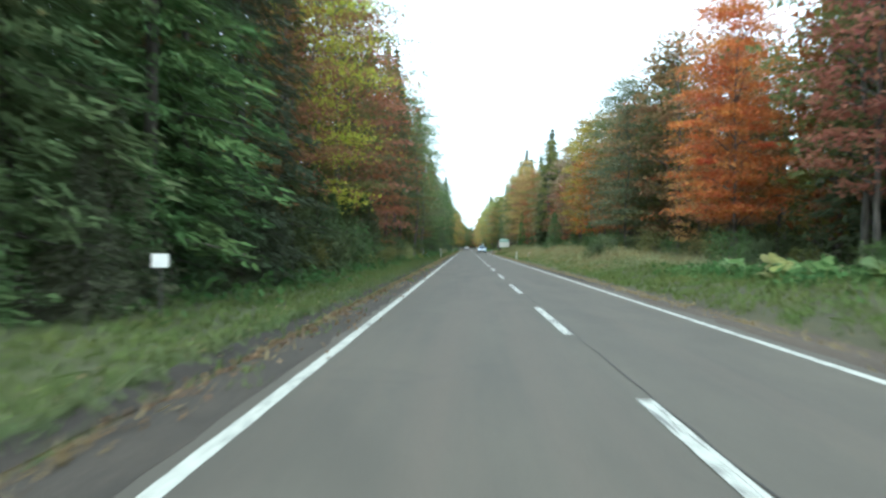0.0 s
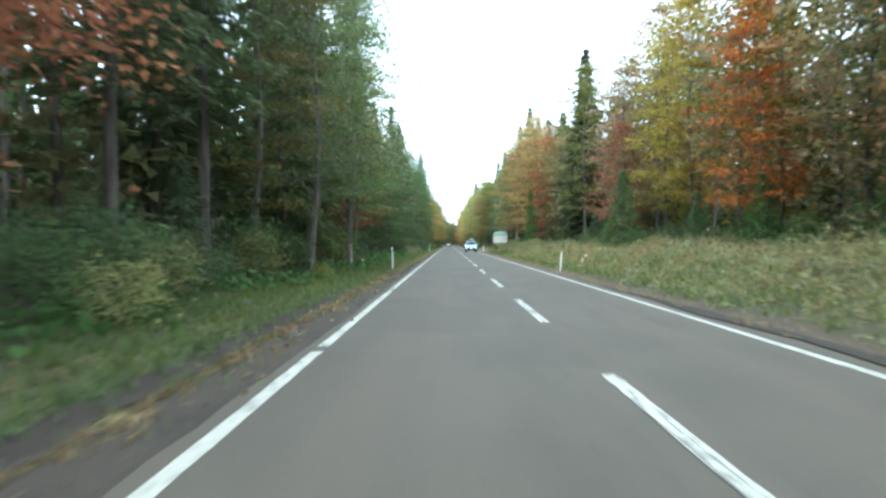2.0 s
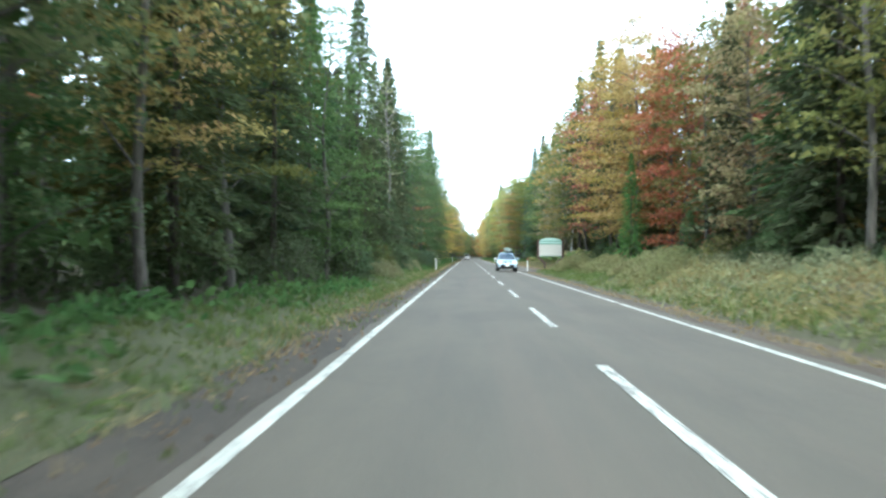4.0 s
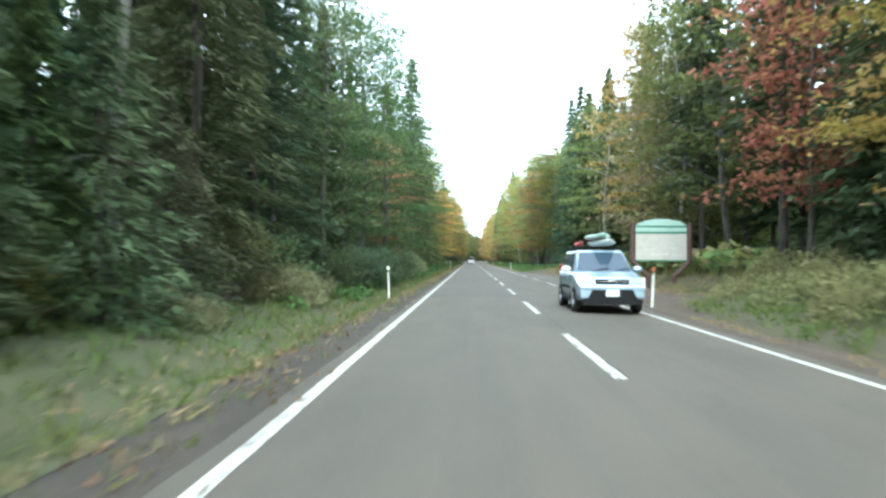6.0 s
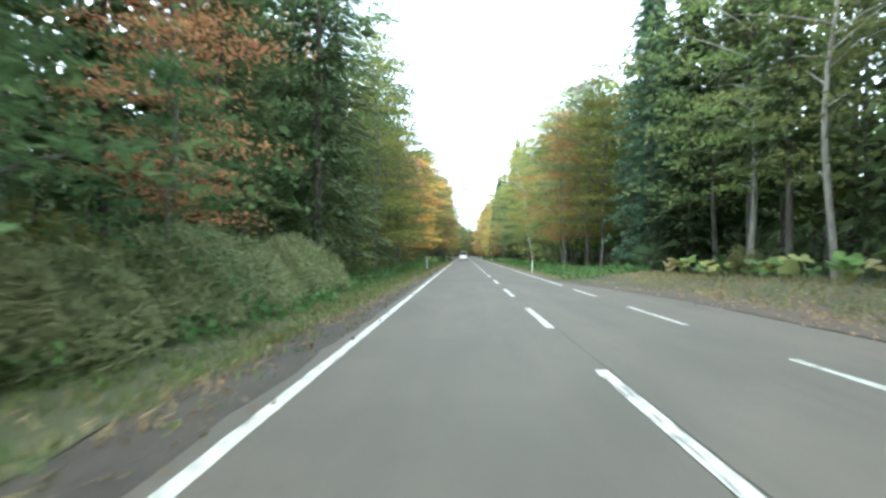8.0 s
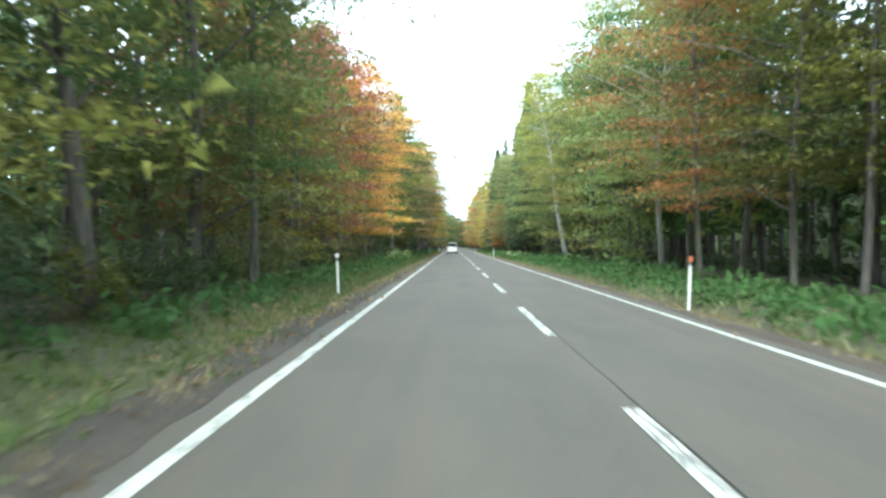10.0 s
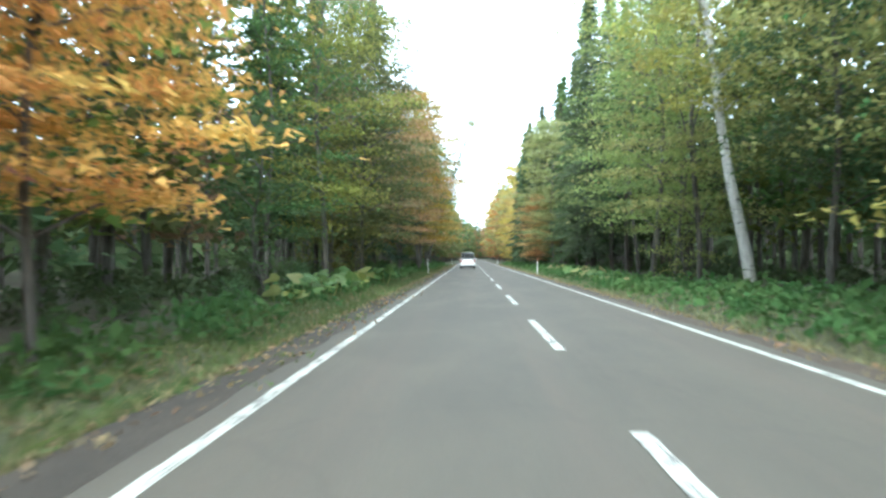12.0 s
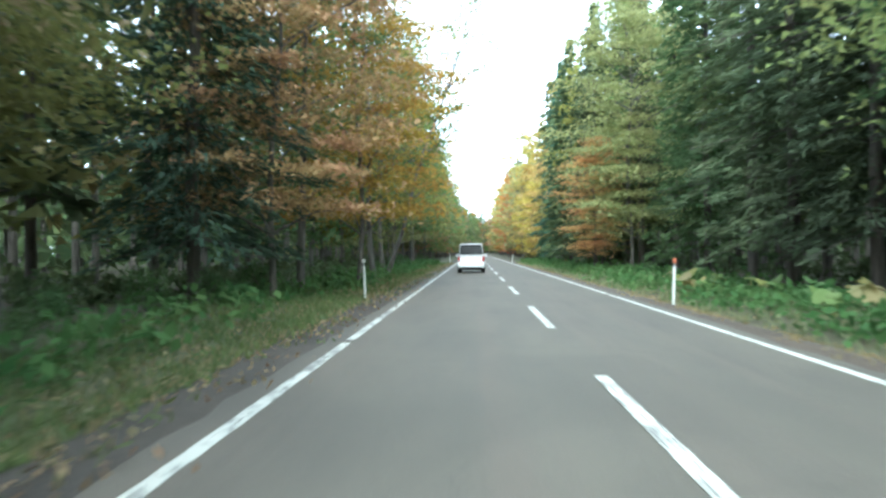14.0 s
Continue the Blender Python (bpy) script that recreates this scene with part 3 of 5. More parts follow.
# ---- and on the right ----
for lat, y, form, hue, size in (
        (17.0, 33.5, "spruce", "dark", 1.0), (18.6, 37, "broad", "brown", 1.0), (14.3, 42.5, "dense", "copper", 1.1), (15.6, 48.5, "dense", "copper", 1.0), (14.4, 51, "low", "orange", 0.9), (11.8, 61.5, "dense", "moss", 1.0),
        (13.6, 68, "dense", "rust", 0.95), (11.8, 80, "high", "copper", 0.68), (14.2, 76, "high", "pink", 0.95), (13.6, 82, "high", "olive", 0.95), (14.5, 88, "tall", "straw", 0.95), (10.0, 97, "young", "green", 1.1), (12.4, 108, "high", "red", 0.64),
        (13.8, 113, "tall", "pink", 0.9), (12.7, 125, "spruce", "dark", 1.22)):
    tree(lat, y, form, hue, size)
for lat, y, form, hue, size in (
        (12.2, 133, "broad", "pink", 0.9), (12.0, 144, "broad", "red", 1.0), (10.8, 151, "high", "gold", 1.1), (10.8, 160, "high", "gold", 1.1),
        (11.4, 171, "high", "red", 0.95), (12.5, 176, "lofty", "dark", 1.1), (11.3, 189, "birch", "olive", 1.1), (11.0, 193, "broad", "pale", 1.0),
        (11.6, 202, "tall", "gold", 0.95), (12.0, 222.4, "thin", "lime", 1.0), (11.4, 213, "thin", "olive", 0.9)):
    tree(lat, y, form, hue, size)
for lat, y, form, hue, size in (
        (7.9, 257, "high", "rust", 0.78), (11.2, 238, "spruce", "blue", 1.1), (9.6, 269, "thin", "spring", 1.0), (8.4, 276.5, "low", "spring", 1.1), (7.6, 279, "low", "lime", 1.2),
        (10.4, 286, "high", "lime", 1.1), (8.4, 309, "high", "spring", 1.05), (10.4, 321.5, "high", "lime", 1.05),
        (8.9, 331.5, "spruce", "dark", 1.2), (7.5, 350, "dense", "chartreuse", 0.95)):
    tree(lat, y, form, hue, size)
for lat, y, form, hue, size in (
        (6.2, 353.5, "dense", "amber", 0.5), (8.8, 340, "spruce", "dark", 1.0), (8.2, 366, "spruce", "dark", 1.05), (8.5, 302, "high", "spring", 1.0),
        (7.2, 373, "spruce", "dark", 1.0), (7.4, 381, "spruce", "blue", 1.0), (7.0, 398, "broad", "gold", 0.7), (6.8, 430, "broad", "lime", 0.8), (6.6, 405, "broad", "yellow", 0.6), (6.4, 470, "broad", "red", 0.75), (6.0, 590, "broad", "red", 1.0)):
    tree(lat, y, form, hue, size)

tree(-6.3, 349, "overhang", "olive", 1.0, 0.0)
for lat, y, form, hue, size in ((8.2, 271, "low", "lime", 0.8), (8.4, 303, "low", "lime", 0.7),
                                (-7.4, 258, "low", "lime", 0.9), (-7.6, 268, "low", "olive", 0.8), (-7.6, 292, "low", "green", 0.7), (-7.9, 304, "low", "olive", 0.8), (-7.8, 311, "low", "lime", 0.7)):
    tree(lat, y, form, hue, size)
tree(8.7, 296.5, "leaning", "spring", 1.0, 0.0)

taken.extend([(-7.5, y) for y in (270.5, 276, 283, 285)] + [(8.5, y) for y in (343, 346, 348)])

# ---- the rest of the forest edge, by stretches ----
LEFT = ((6, 28, 8.4, "spruce:green spruce:dark tall:olive tall:brown"), (28, 64, 9.0, "tall:brown broad:brown spruce:dark tall:olive"),
        (66, 108, 7.5, "lofty:dark tall:olive lofty:dark tall:moss spruce:dark"), (105, 128, 8.8, "tall:olive spruce:dark broad:green"),
        (128, 172, 9.0, "spruce:dark spruce:dark lofty:dark spruce:blue"), (172, 232, 8.9, "spruce:dark broad:green tall:green spruce:dark"),
        (232, 252, 7.6, "high:olive high:green high:lime tall:green"), (252, 270, 7.8, "tall:pink high:olive tall:brown high:tawny"), (270, 310, 7.6, "high:olive high:green tall:pink lofty:dark high:lime"),
        (310, 400, 7.2, "high:olive tall:green lofty:dark high:lime high:olive"), (400, 740, 7.6, "broad:olive broad:brown spruce:dark tall:green broad:olive"))
RIGHT = ((14, 30, 13.8, "spruce:dark broad:brown tall:red"), (30, 76, 14.4, "broad:olive broad:moss tall:moss broad:brown"),
         (76, 118, 14.0, "tall:straw high:pink high:gold tall:gold tall:pink snag:pale"), (118, 160, 12.4, "spruce:dark tall:olive broad:gold tall:brown"),
         (160, 200, 12.2, "spruce:dark lofty:dark spruce:dark tall:olive birch:olive"), (200, 250, 12.4, "spruce:dark lofty:dark high:olive tall:olive spruce:dark"),
         (250, 316, 9.6, "high:spring high:olive tall:green high:green high:lime"), (316, 366, 9.0, "lofty:dark spruce:dark lofty:green"),
         (366, 420, 8.6, "broad:lime spruce:dark spruce:dark tall:gold"), (420, 740, 8.0, "broad:rust broad:lime spruce:dark broad:gold broad:lime"))
pick = random.Random(5)


def fill_edge(side, stretches):
    for y0, y1, edge, kinds in stretches:
        y = y0
        while y < y1:
            lat = side * (edge + pick.uniform(-0.5, 1.6))
            if all(abs(y - b) > 2.6 or abs(lat - a) > 3.0 for a, b in taken):
                form, hue = pick.choice(kinds.split()).split(":")
                if y > 405:
                    form = {"spruce": "sback", "lofty": "sback"}.get(form, "bback")
                tree(lat, y, form, hue, pick.uniform(0.82, 1.15))
            y += pick.uniform(3.0, 4.4)
        y = y0 + 1.0
        while y < y1:
            form, hue = pick.choice(kinds.split()).split(":")
            deep = {"spruce": "sback", "young": "sback", "lofty": "sback"}.get(form, "bback")
            tree(side * (edge + pick.uniform(3.6, 7.0)), y, deep, hue if hue not in ("red", "orange", "yellow") else "brown", pick.uniform(0.85, 1.12))
            y += pick.uniform(3.8, 5.6)


fill_edge(-1, LEFT)
fill_edge(1, RIGHT)


# ---- deep woods behind the edge ----
def woods(name, side, seed, label):
    r = np.random.default_rng(seed)
    cs, al, ln, wd, tv, tf = [], [], [], [], [], []
    for y in np.arange(-10, 770, 4.2):
        for d in (16, 20, 25, 31, 38):
            yy = y + r.uniform(-2, 2)
            lat = side * (d + r.uniform(-2, 2) + (5 if side > 0 and y < 200 else 0))
            x, z, h = road_x(yy) + lat, ground_z(lat, yy), r.uniform(14, 19)
            tube(tv, tf, [(x, yy, z - 0.1), (x, yy, z + h * 0.5), (x, yy, z + h * 0.95)], [0.17, 0.12, 0.02], 5)
            m = 150 if d < 24 else 84
            foot = 0.01 if d > 24 else 0.2 if yy > 245 or side < 0 and 60 < yy < 110 else 0.01
            k = r.random(m) ** 1.25
            rad = 2.9 * (1 - 0.72 * k) * np.sqrt(r.random(m))
            ang = r.uniform(0, 6.28, m)
            cs.append(np.stack([x + rad * np.cos(ang), yy + rad * np.sin(ang), z + h * (foot + (0.98 - foot) * k)], 1))
            w = np.stack([np.cos(ang), np.sin(ang), np.full(m, -0.5)], 1)
            al.append(w + r.normal(0, 0.3, (m, 3)))
            fine = 0.5 if d < 24 else 1.0
            ln.append(r.uniform(1.1, 2.2, m) * fine)
            wd.append(r.uniform(0.7, 1.3, m) * fine)
    ob = new(name, leaves_mesh(name, np.concatenate(cs), np.concatenate(al), np.concatenate(ln), np.concatenate(wd), NEEDLE, blade=True))
    ob.color = (*HUES["dark"], 1)
    tagged(ob, label, "woods", kind="stuff")
    tagged(new(name + "_trunks", mesh_from(name + "_trunks", tv, tf, BARK, True)), "thin dark trunks deep in the forest", "trunks", kind="stuff")


def outer_woods(name, side, seed):
    """Treetops farther back, so that the forest goes on away from the road."""
    r = np.random.default_rng(seed)
    cs, al, ln, wd = [], [], [], []
    for y in np.arange(-30, 800, 6.5):
        for d in (44, 51, 58, 66, 75, 86, 98, 112, 128):
            yy, lat, h, m = y + r.uniform(-3, 3), side * (d + r.uniform(-4, 4)), r.uniform(14, 19), 44
            k, ang = r.random(m), r.uniform(0, 6.28, m)
            rad = 4.2 * (1 - 0.8 * k) * np.sqrt(r.random(m))
            cs.append(np.stack([road_x(yy) + lat + rad * np.cos(ang), yy + rad * np.sin(ang), h * (0.05 + 0.95 * k)], 1))
            al.append(np.stack([np.cos(ang), np.sin(ang), np.full(m, -0.5)], 1) + r.normal(0, 0.3, (m, 3)))
            ln.append(r.uniform(1.8, 3.2, m))
            wd.append(r.uniform(1.2, 2.2, m))
    ob = new(name, leaves_mesh(name, np.concatenate(cs), np.concatenate(al), np.concatenate(ln), np.concatenate(wd), NEEDLE, blade=True))
    ob.color = (*HUES["green"], 1)
    tagged(ob, "unbroken green forest stretching away", "woods", kind="stuff")


def understory(name, side, seed):
    """Dark saplings and bushes between the trunks."""
    r = np.random.default_rng(seed)
    n = 1500
    y0 = r.uniform(0, 460, n)
    near = np.array([8.6 if v > 170 else 9.4 for v in y0]) if side < 0 else np.array([15.5 if v < 125 else 13.2 if v < 250 else 12.0 for v in y0])
    lat0 = side * (near + r.uniform(0, 7.5, n))
    h = r.uniform(0.5, 2.4, n) * np.where(y0 > 245, 0.45, 1.0)
    per = 26
    y1, l1, h1 = np.repeat(y0, per), np.repeat(lat0, per), np.repeat(h, per)
    m = n * per
    k = r.random(m)
    p = np.stack([l1 + r.normal(0, 0.35, m) * (1.3 - k), y1 + r.normal(0, 0.35, m) * (1.3 - k), h1 * k], 1)
    for i in range(m):
        p[i, 2] += ground_z(p[i, 0], p[i, 1])
        p[i, 0] += road_x(p[i, 1])
    ob = new(name, leaves_mesh(name, p, r.normal(size=(m, 3)) - [0, 0, 0.3], r.uniform(0.2, 0.4, m), r.uniform(0.12, 0.24, m), LEAF, blade=True))
    ob.color = (*HUES["dark"], 1)
    tagged(ob, "dark saplings and bushes under the trees", "undergrowth", kind="stuff")


outer_woods("outer_woods", -1, 21)
outer_woods("outer_woods", 1, 22)
understory("understory", -1, 23)
understory("understory", 1, 24)
woods("deep_woods", -1, 3, "dense dark green forest interior")
woods("deep_woods", 1, 4, "dense dark green forest interior")

# ---- verges and undergrowth ----
tagged(strip("verge_left", lambda y: -8.2 + 0.5 * noise.noise((y * 0.2, 1, 8)), lambda y: -4.5 - 0.24 * (1 - smooth(78, 95, y)) + (0.06 + 0.24 * smooth(78, 95, y)) * noise.noise((y * 0.5, 3, 8)), ROAD_YS[40:], lambda l, y: ground_z(l, y) + 0.022, VERGE, 12),
       "mown grassy verge with brown leaf litter", "verge", kind="structure")
def verge_start(y):
    return 4.45 - 0.45 * smooth(228, 245, y) + 3.3 * layby(y) + 0.25 * noise.noise((y * 0.5, 6, 8))


tagged(strip("verge_right", verge_start, lambda y: 10.5 + 1.5 * layby(y) + 0.5 * noise.noise((y * 0.2, 5, 8)), ROAD_YS[40:], lambda l, y: ground_z(l, y) + 0.005 + 0.019 * smooth(0.0, 0.6, l - verge_start(y)), BANK, 14),
       "rough grassy bank beside the road", "verge", kind="structure")


def scatter(name, hue, mat, lats, ys, heights, length, width, up, label, category, spread=0.5, vary=0.0, toss=0.9, blade=True):
    """Many blades or leaves rooted on the ground, as one mesh. Each row of lats and ys is one blade's foot."""
    n = len(lats)
    cs = np.empty((n, 3))
    for i in range(n):
        cs[i] = (road_x(ys[i]) + lats[i], ys[i], ground_z(lats[i], ys[i]) + heights[i])
    al = rng.normal(size=(n, 3)) * spread
    al[:, 2] += up
    ob = new(name, leaves_mesh(name, cs, al, length * rng.uniform(0.6, 1.4, n), width * rng.uniform(0.6, 1.4, n), mat, toss=toss, blade=blade))
    ob.color = (*HUES[hue], 1)
    return tagged(ob, label, category, kind="stuff")


def patch(n, y0, y1, l0, l1, clump=0.0, per=1):
    """Feet spread over a stretch of verge, in clumps."""
    k = max(1, n // per)
    ly, ll = np.repeat(rng.uniform(y0, y1, k), per), np.repeat(rng.uniform(l0, l1, k), per)
    return ll + rng.normal(0, clump + 1e-6, k * per), ly + rng.normal(0, clump + 1e-6, k * per)


def off_cut(l, y):
    """Leaves the bare soil of the cut turf edge free."""
    keep = ~((y < 72) & (l > -4.84) & (l < -4.50))
    return l[keep], y[keep]


def join(*parts):
    return np.concatenate([p[0] for p in parts]), np.concatenate([p[1] for p in parts])


def mound(l, y):
    """Uneven brush height: hummocks and low gaps, lower towards the road."""
    return np.array([max(0.15, 0.85 + 1.1 * noise.noise((a * 0.5, b * 0.28, 2.5))) * (0.30 + 0.70 * smooth(5.0, 7.2, a)) for a, b in zip(l, y)])


HUES.update(sedge=(0.245, 0.205, 0.095), bamboo=(0.255, 0.275, 0.12), turf=(0.118, 0.150, 0.050), dry=(0.27, 0.21, 0.105), fern=(0.105, 0.170, 0.066), sasa=(0.25, 0.245, 0.12), litter=(0.36, 0.25, 0.14), crumb=(0.19, 0.13, 0.08), burr=(0.19, 0.27, 0.10), wilt=(0.30, 0.31, 0.11))
l, y = off_cut(*join(patch(14000, 4, 100, -6.9, -4.7, 0.07, 7), patch(34000, 2, 200, -7.6, -4.45, 0.10, 6), patch(30000, 200, 400, -7.4, -4.4, 0.10, 6)))
scatter("verge_grass", "turf", GRASS, l, y, rng.uniform(0.04, 0.14, len(l)), 0.24, 0.035, 1.0, "short green grass on the verge", "grass")
l, y = join(patch(12000, 5, 48, 4.6, 9.0, 0.10, 6), patch(14000, 46, 165, 4.6, 7.3, 0.10, 6))
scatter("verge_grass", "turf", GRASS, l, y, rng.uniform(0.05, 0.2, len(l)), 0.28, 0.04, 1.0, "green grass on the roadside bank", "grass")
l, y = patch(20000, 228, 400, 3.9, 7.4, 0.10, 6)
scatter("verge_grass", "moss", GRASS, l, y, rng.uniform(0.05, 0.2, len(l)), 0.26, 0.04, 1.0, "dull green grass under the trees", "grass")
l, y = off_cut(*join(patch(10000, 2, 260, -5.6, -3.95, 0.12, 5), patch(14000, 240, 400, -5.9, -4.4, 0.15, 5)))
scatter("dry_grass", "dry", GRASS, l, y, rng.uniform(0.03, 0.10, len(l)), 0.20, 0.03, 0.8, "dry straw-coloured grass by the shoulder", "grass")
l, y = join(patch(30000, 40, 132, 5.2, 11.2, 0.35, 24))
scatter("bank_brush", "sedge", GRASS, l, y, np.abs(rng.normal(0.0, 0.30, len(l))) * mound(l, y) + 0.05, 0.27, 0.038, 0.7, "golden dry brush and tall weeds on the bank", "brush", 0.8)
l, y = join(patch(24000, 38, 132, 4.9, 11.2, 0.35, 24), patch(5000, 14, 60, 9.0, 13.0, 0.3, 20))
scatter("bank_brush", "pale", GRASS, l, y, np.abs(rng.normal(0.0, 0.25, len(l))) * mound(l, y) + 0.05, 0.25, 0.045, 0.6, "pale green weeds mixed through the bank brush", "brush", 0.8)
l, y = join(patch(9000, 255, 400, -7.8, -5.6, 0.28, 18), patch(2600, 66, 130, -8.2, -6.0, 0.3, 18), patch(3500, 160, 255, -7.2, -5.6, 0.25, 16),
            patch(20000, 228, 400, 4.6, 8.6, 0.35, 18), patch(2000, 14, 32, 7.0, 10.5, 0.3, 18), patch(1500, 10, 60, -7.6, -6.2, 0.3, 18))
scatter("fern_and_herbs", "fern", LEAF, l, y, np.abs(rng.normal(0, 0.20, len(l))) + 0.05, 0.26, 0.15, 0.25, "low green ferns and broad-leaved herbs", "herbs", 0.9, toss=0.5, blade=False)
l, y = patch(7500, -4, 92, -5.02, -4.76, 0.05, 8)
scatter("lip_grass", "turf", GRASS, l, y, rng.uniform(0.07, 0.15, len(l)), 0.20, 0.03, 0.7, "grass hanging over the cut turf edge", "grass")
l, y = patch(9000, 166, 230, 6.6, 10.2, 0.12, 7)
scatter("dry_grass", "dry", GRASS, l, y, rng.uniform(0.03, 0.12, len(l)), 0.20, 0.03, 0.8, "dry grass behind the lay-by", "grass")
l, y = patch(5000, 166, 230, 6.9, 10.4, 0.12, 7)
scatter("verge_grass", "turf", GRASS, l, y, rng.uniform(0.03, 0.14, len(l)), 0.22, 0.03, 0.9, "green grass behind the lay-by", "grass")
l, y = patch(16000, 245, 330, -6.4, -4.45, 0.09, 7)
scatter("verge_grass", "turf", GRASS, l, y, rng.uniform(0.04, 0.15, len(l)), 0.22, 0.035, 1.0, "green grass thick beside the shoulder", "grass")
l, y = join(patch(5000, 240, 400, -5.9, -4.0, 0.4, 5), patch(1400, 5, 240, -6.0, -4.1, 0.4, 4), patch(800, 230, 400, 3.7, 6.0, 0.4, 4), patch(2600, 165, 230, 5.6, 10.5, 0.5, 6))
scatter("fallen_leaves", "litter", LEAF, l, y, rng.uniform(0.035, 0.06, len(l)), 0.085, 0.065, 0.0, "fallen tan and brown leaves", "leaf litter", 1.0, toss=0.25, blade=False)


def thicket(name, hue, spots, per, label, leaf=(0.30, 0.075)):
    """Bamboo grass: domed bushes of long leaves, joined where they run together. Spots: lat, y, radius, height."""
    cs, al = [], []
    for lat, y, rad, h in spots:
        m = int(per * rad * rad * (0.5 + h / 2))
        a, q = rng.uniform(0, 6.283, m), np.sqrt(rng.random(m))
        bumpy = 0.82 + 0.3 * np.sin(a * 3 + lat) * q
        top = h * np.sqrt(np.maximum(0.02, 1 - (q * 0.97) ** 2)) * bumpy
        z = top * rng.random(m) ** 0.45
        p = np.stack([lat + q * rad * np.cos(a), y + q * rad * 1.25 * np.sin(a), z], 1)
        p[:, 2] += np.array([ground_z(u, v) for u, v in p[:, :2]])
        p[:, 0] += np.array([road_x(v) for v in p[:, 1]])
        cs.append(p)
        w = np.stack([np.cos(a) * q, np.sin(a) * q, np.full(m, 0.25)], 1) + rng.normal(0, 0.55, (m, 3))
        al.append(w)
    cs, al = np.concatenate(cs), np.concatenate(al)
    n = len(cs)
    ob = new(name, leaves_mesh(name, cs, al, leaf[0] * rng.uniform(0.6, 1.4, n), leaf[1] * rng.uniform(0.6, 1.4, n), LEAF, blade=True))
    ob.color = (*HUES[hue], 1)
    tagged(ob, label, "bamboo grass", kind="stuff")


spots = [(-6.9, 142.6, 1.3, 1.25), (-7.4, 145, 1.2, 1.35), (-6.8, 139.5, 1.0, 1.0), (-6.7, 161.5, 1.1, 1.25), (-7.2, 164, 1.2, 1.4), (-6.9, 167, 0.8, 0.9), (-6.6, 154, 0.8, 0.8)]
thicket("bamboo_grass", "sasa", spots, 1300, "pale bamboo grass bushes with bleached leaf edges", (0.20, 0.052))
spots = [(-7.2 - 0.5 * ((i * 0.43) % 1), 190.5 + 1.9 * i, 1.6, 2.0 + 0.3 * math.sin(i * 1.3)) for i in range(13)]
thicket("bamboo_grass", "bamboo", spots, 1000, "tall grey-green bamboo grass bank beside the road", (0.21, 0.055))
spots = [(6.9 + 2.6 * ((i * 0.37) % 1), 130 + 1.45 * i, 1.2 + 0.3 * math.sin(i * 2.1), 1.15 + 0.4 * math.sin(i * 1.7)) for i in range(28)]
thicket("bamboo_grass", "sasa", spots, 620, "pale bamboo grass thicket on the bank", (0.22, 0.058))
spots = [(9.4 + 1.2 * ((i * 0.37) % 1), 118 + 1.6 * i, 1.1, 1.0 + 0.3 * math.sin(i * 1.7)) for i in range(28)]
thicket("bamboo_grass", "pale", spots, 260, "grey-green bamboo grass at the forest foot")


def shrub_kind(h, rad, n, size, seed):
    r = np.random.default_rng(seed)
    tv, tf = [], []
    for i in range(7):
        a = i * 0.9
        tip = Vector((math.cos(a) * rad * 0.7, math.sin(a) * rad * 0.7, h * r.uniform(0.6, 0.95)))
        tube(tv, tf, [(0, 0, -0.1), tuple(tip * 0.5 + Vector((0, 0, 0.15))), tuple(tip)], [0.02, 0.014, 0.005], 4)
    k = 26
    centre = r.normal(size=(k, 3))
    centre /= np.linalg.norm(centre, axis=1)[:, None]
    centre *= np.array([rad, rad, h * 0.5]) * r.uniform(0.45, 1.0, (k, 1))
    centre[:, 2] += h * 0.5
    c = np.repeat(centre, n // k, 0) + r.normal(size=(n // k * k, 3)) * np.array([rad * 0.24, rad * 0.24, h * 0.09])
    c[:, 2] = np.maximum(0.05, c[:, 2])
    m = len(c)
    return mesh_from("stem", tv, tf, BARK, True), leaves_mesh("foliage", c, r.normal(size=(m, 3)) - [0, 0, 0.3], size * r.uniform(0.6, 1.4, m), size * 0.6 * r.uniform(0.6, 1.4, m), LEAF, blade=True)


SHRUBS = [shrub_kind(2.0, 1.1, 1100, 0.145, 200 + i) for i in range(3)]


def shrub(lat, y, hue, size, words):
    r = random.Random(int(y * 100) + 17)
    stems, foliage = SHRUBS[r.randrange(3)]
    root = empty("shrub", road_x(y) + lat, y, ground_z(lat, y), r.uniform(0, 6.28), size)
    tagged(root, words, "shrub", "roadside shrubs")
    a, b = new("stem", stems), new("foliage", foliage)
    a.parent, b.parent = root, root
    v = r.uniform(0.8, 1.2)
    b.color = (*[k * v for k in HUES[hue]], 1)


for lat, y, s in ((-6.5, 58.6, 0.6), (-6.7, 43.5, 0.6), (-6.6, 36, 0.5), (-6.9, 61, 0.7), (-7.0, 52, 0.6), (-6.4, 76, 0.35)):
    shrub(lat, y, "lime", s, "tall light green weed on the verge")
y = 28.0
while y < 400:
    hue = pick.choice(("green", "dark", "olive") if y < 260 else ("green", "fern"))
    if y < 76 or 186 < y < 255 or pick.random() < 0.35:
        shrub(pick.uniform(-8.6, -7.3), y, hue, pick.uniform(0.5, 1.15) if y < 255 else pick.uniform(0.3, 0.6), WORDS.get(hue, "fresh green") + " leafy shrub at the forest foot")
    y += pick.uniform(1.5, 2.6)
y = 20.0
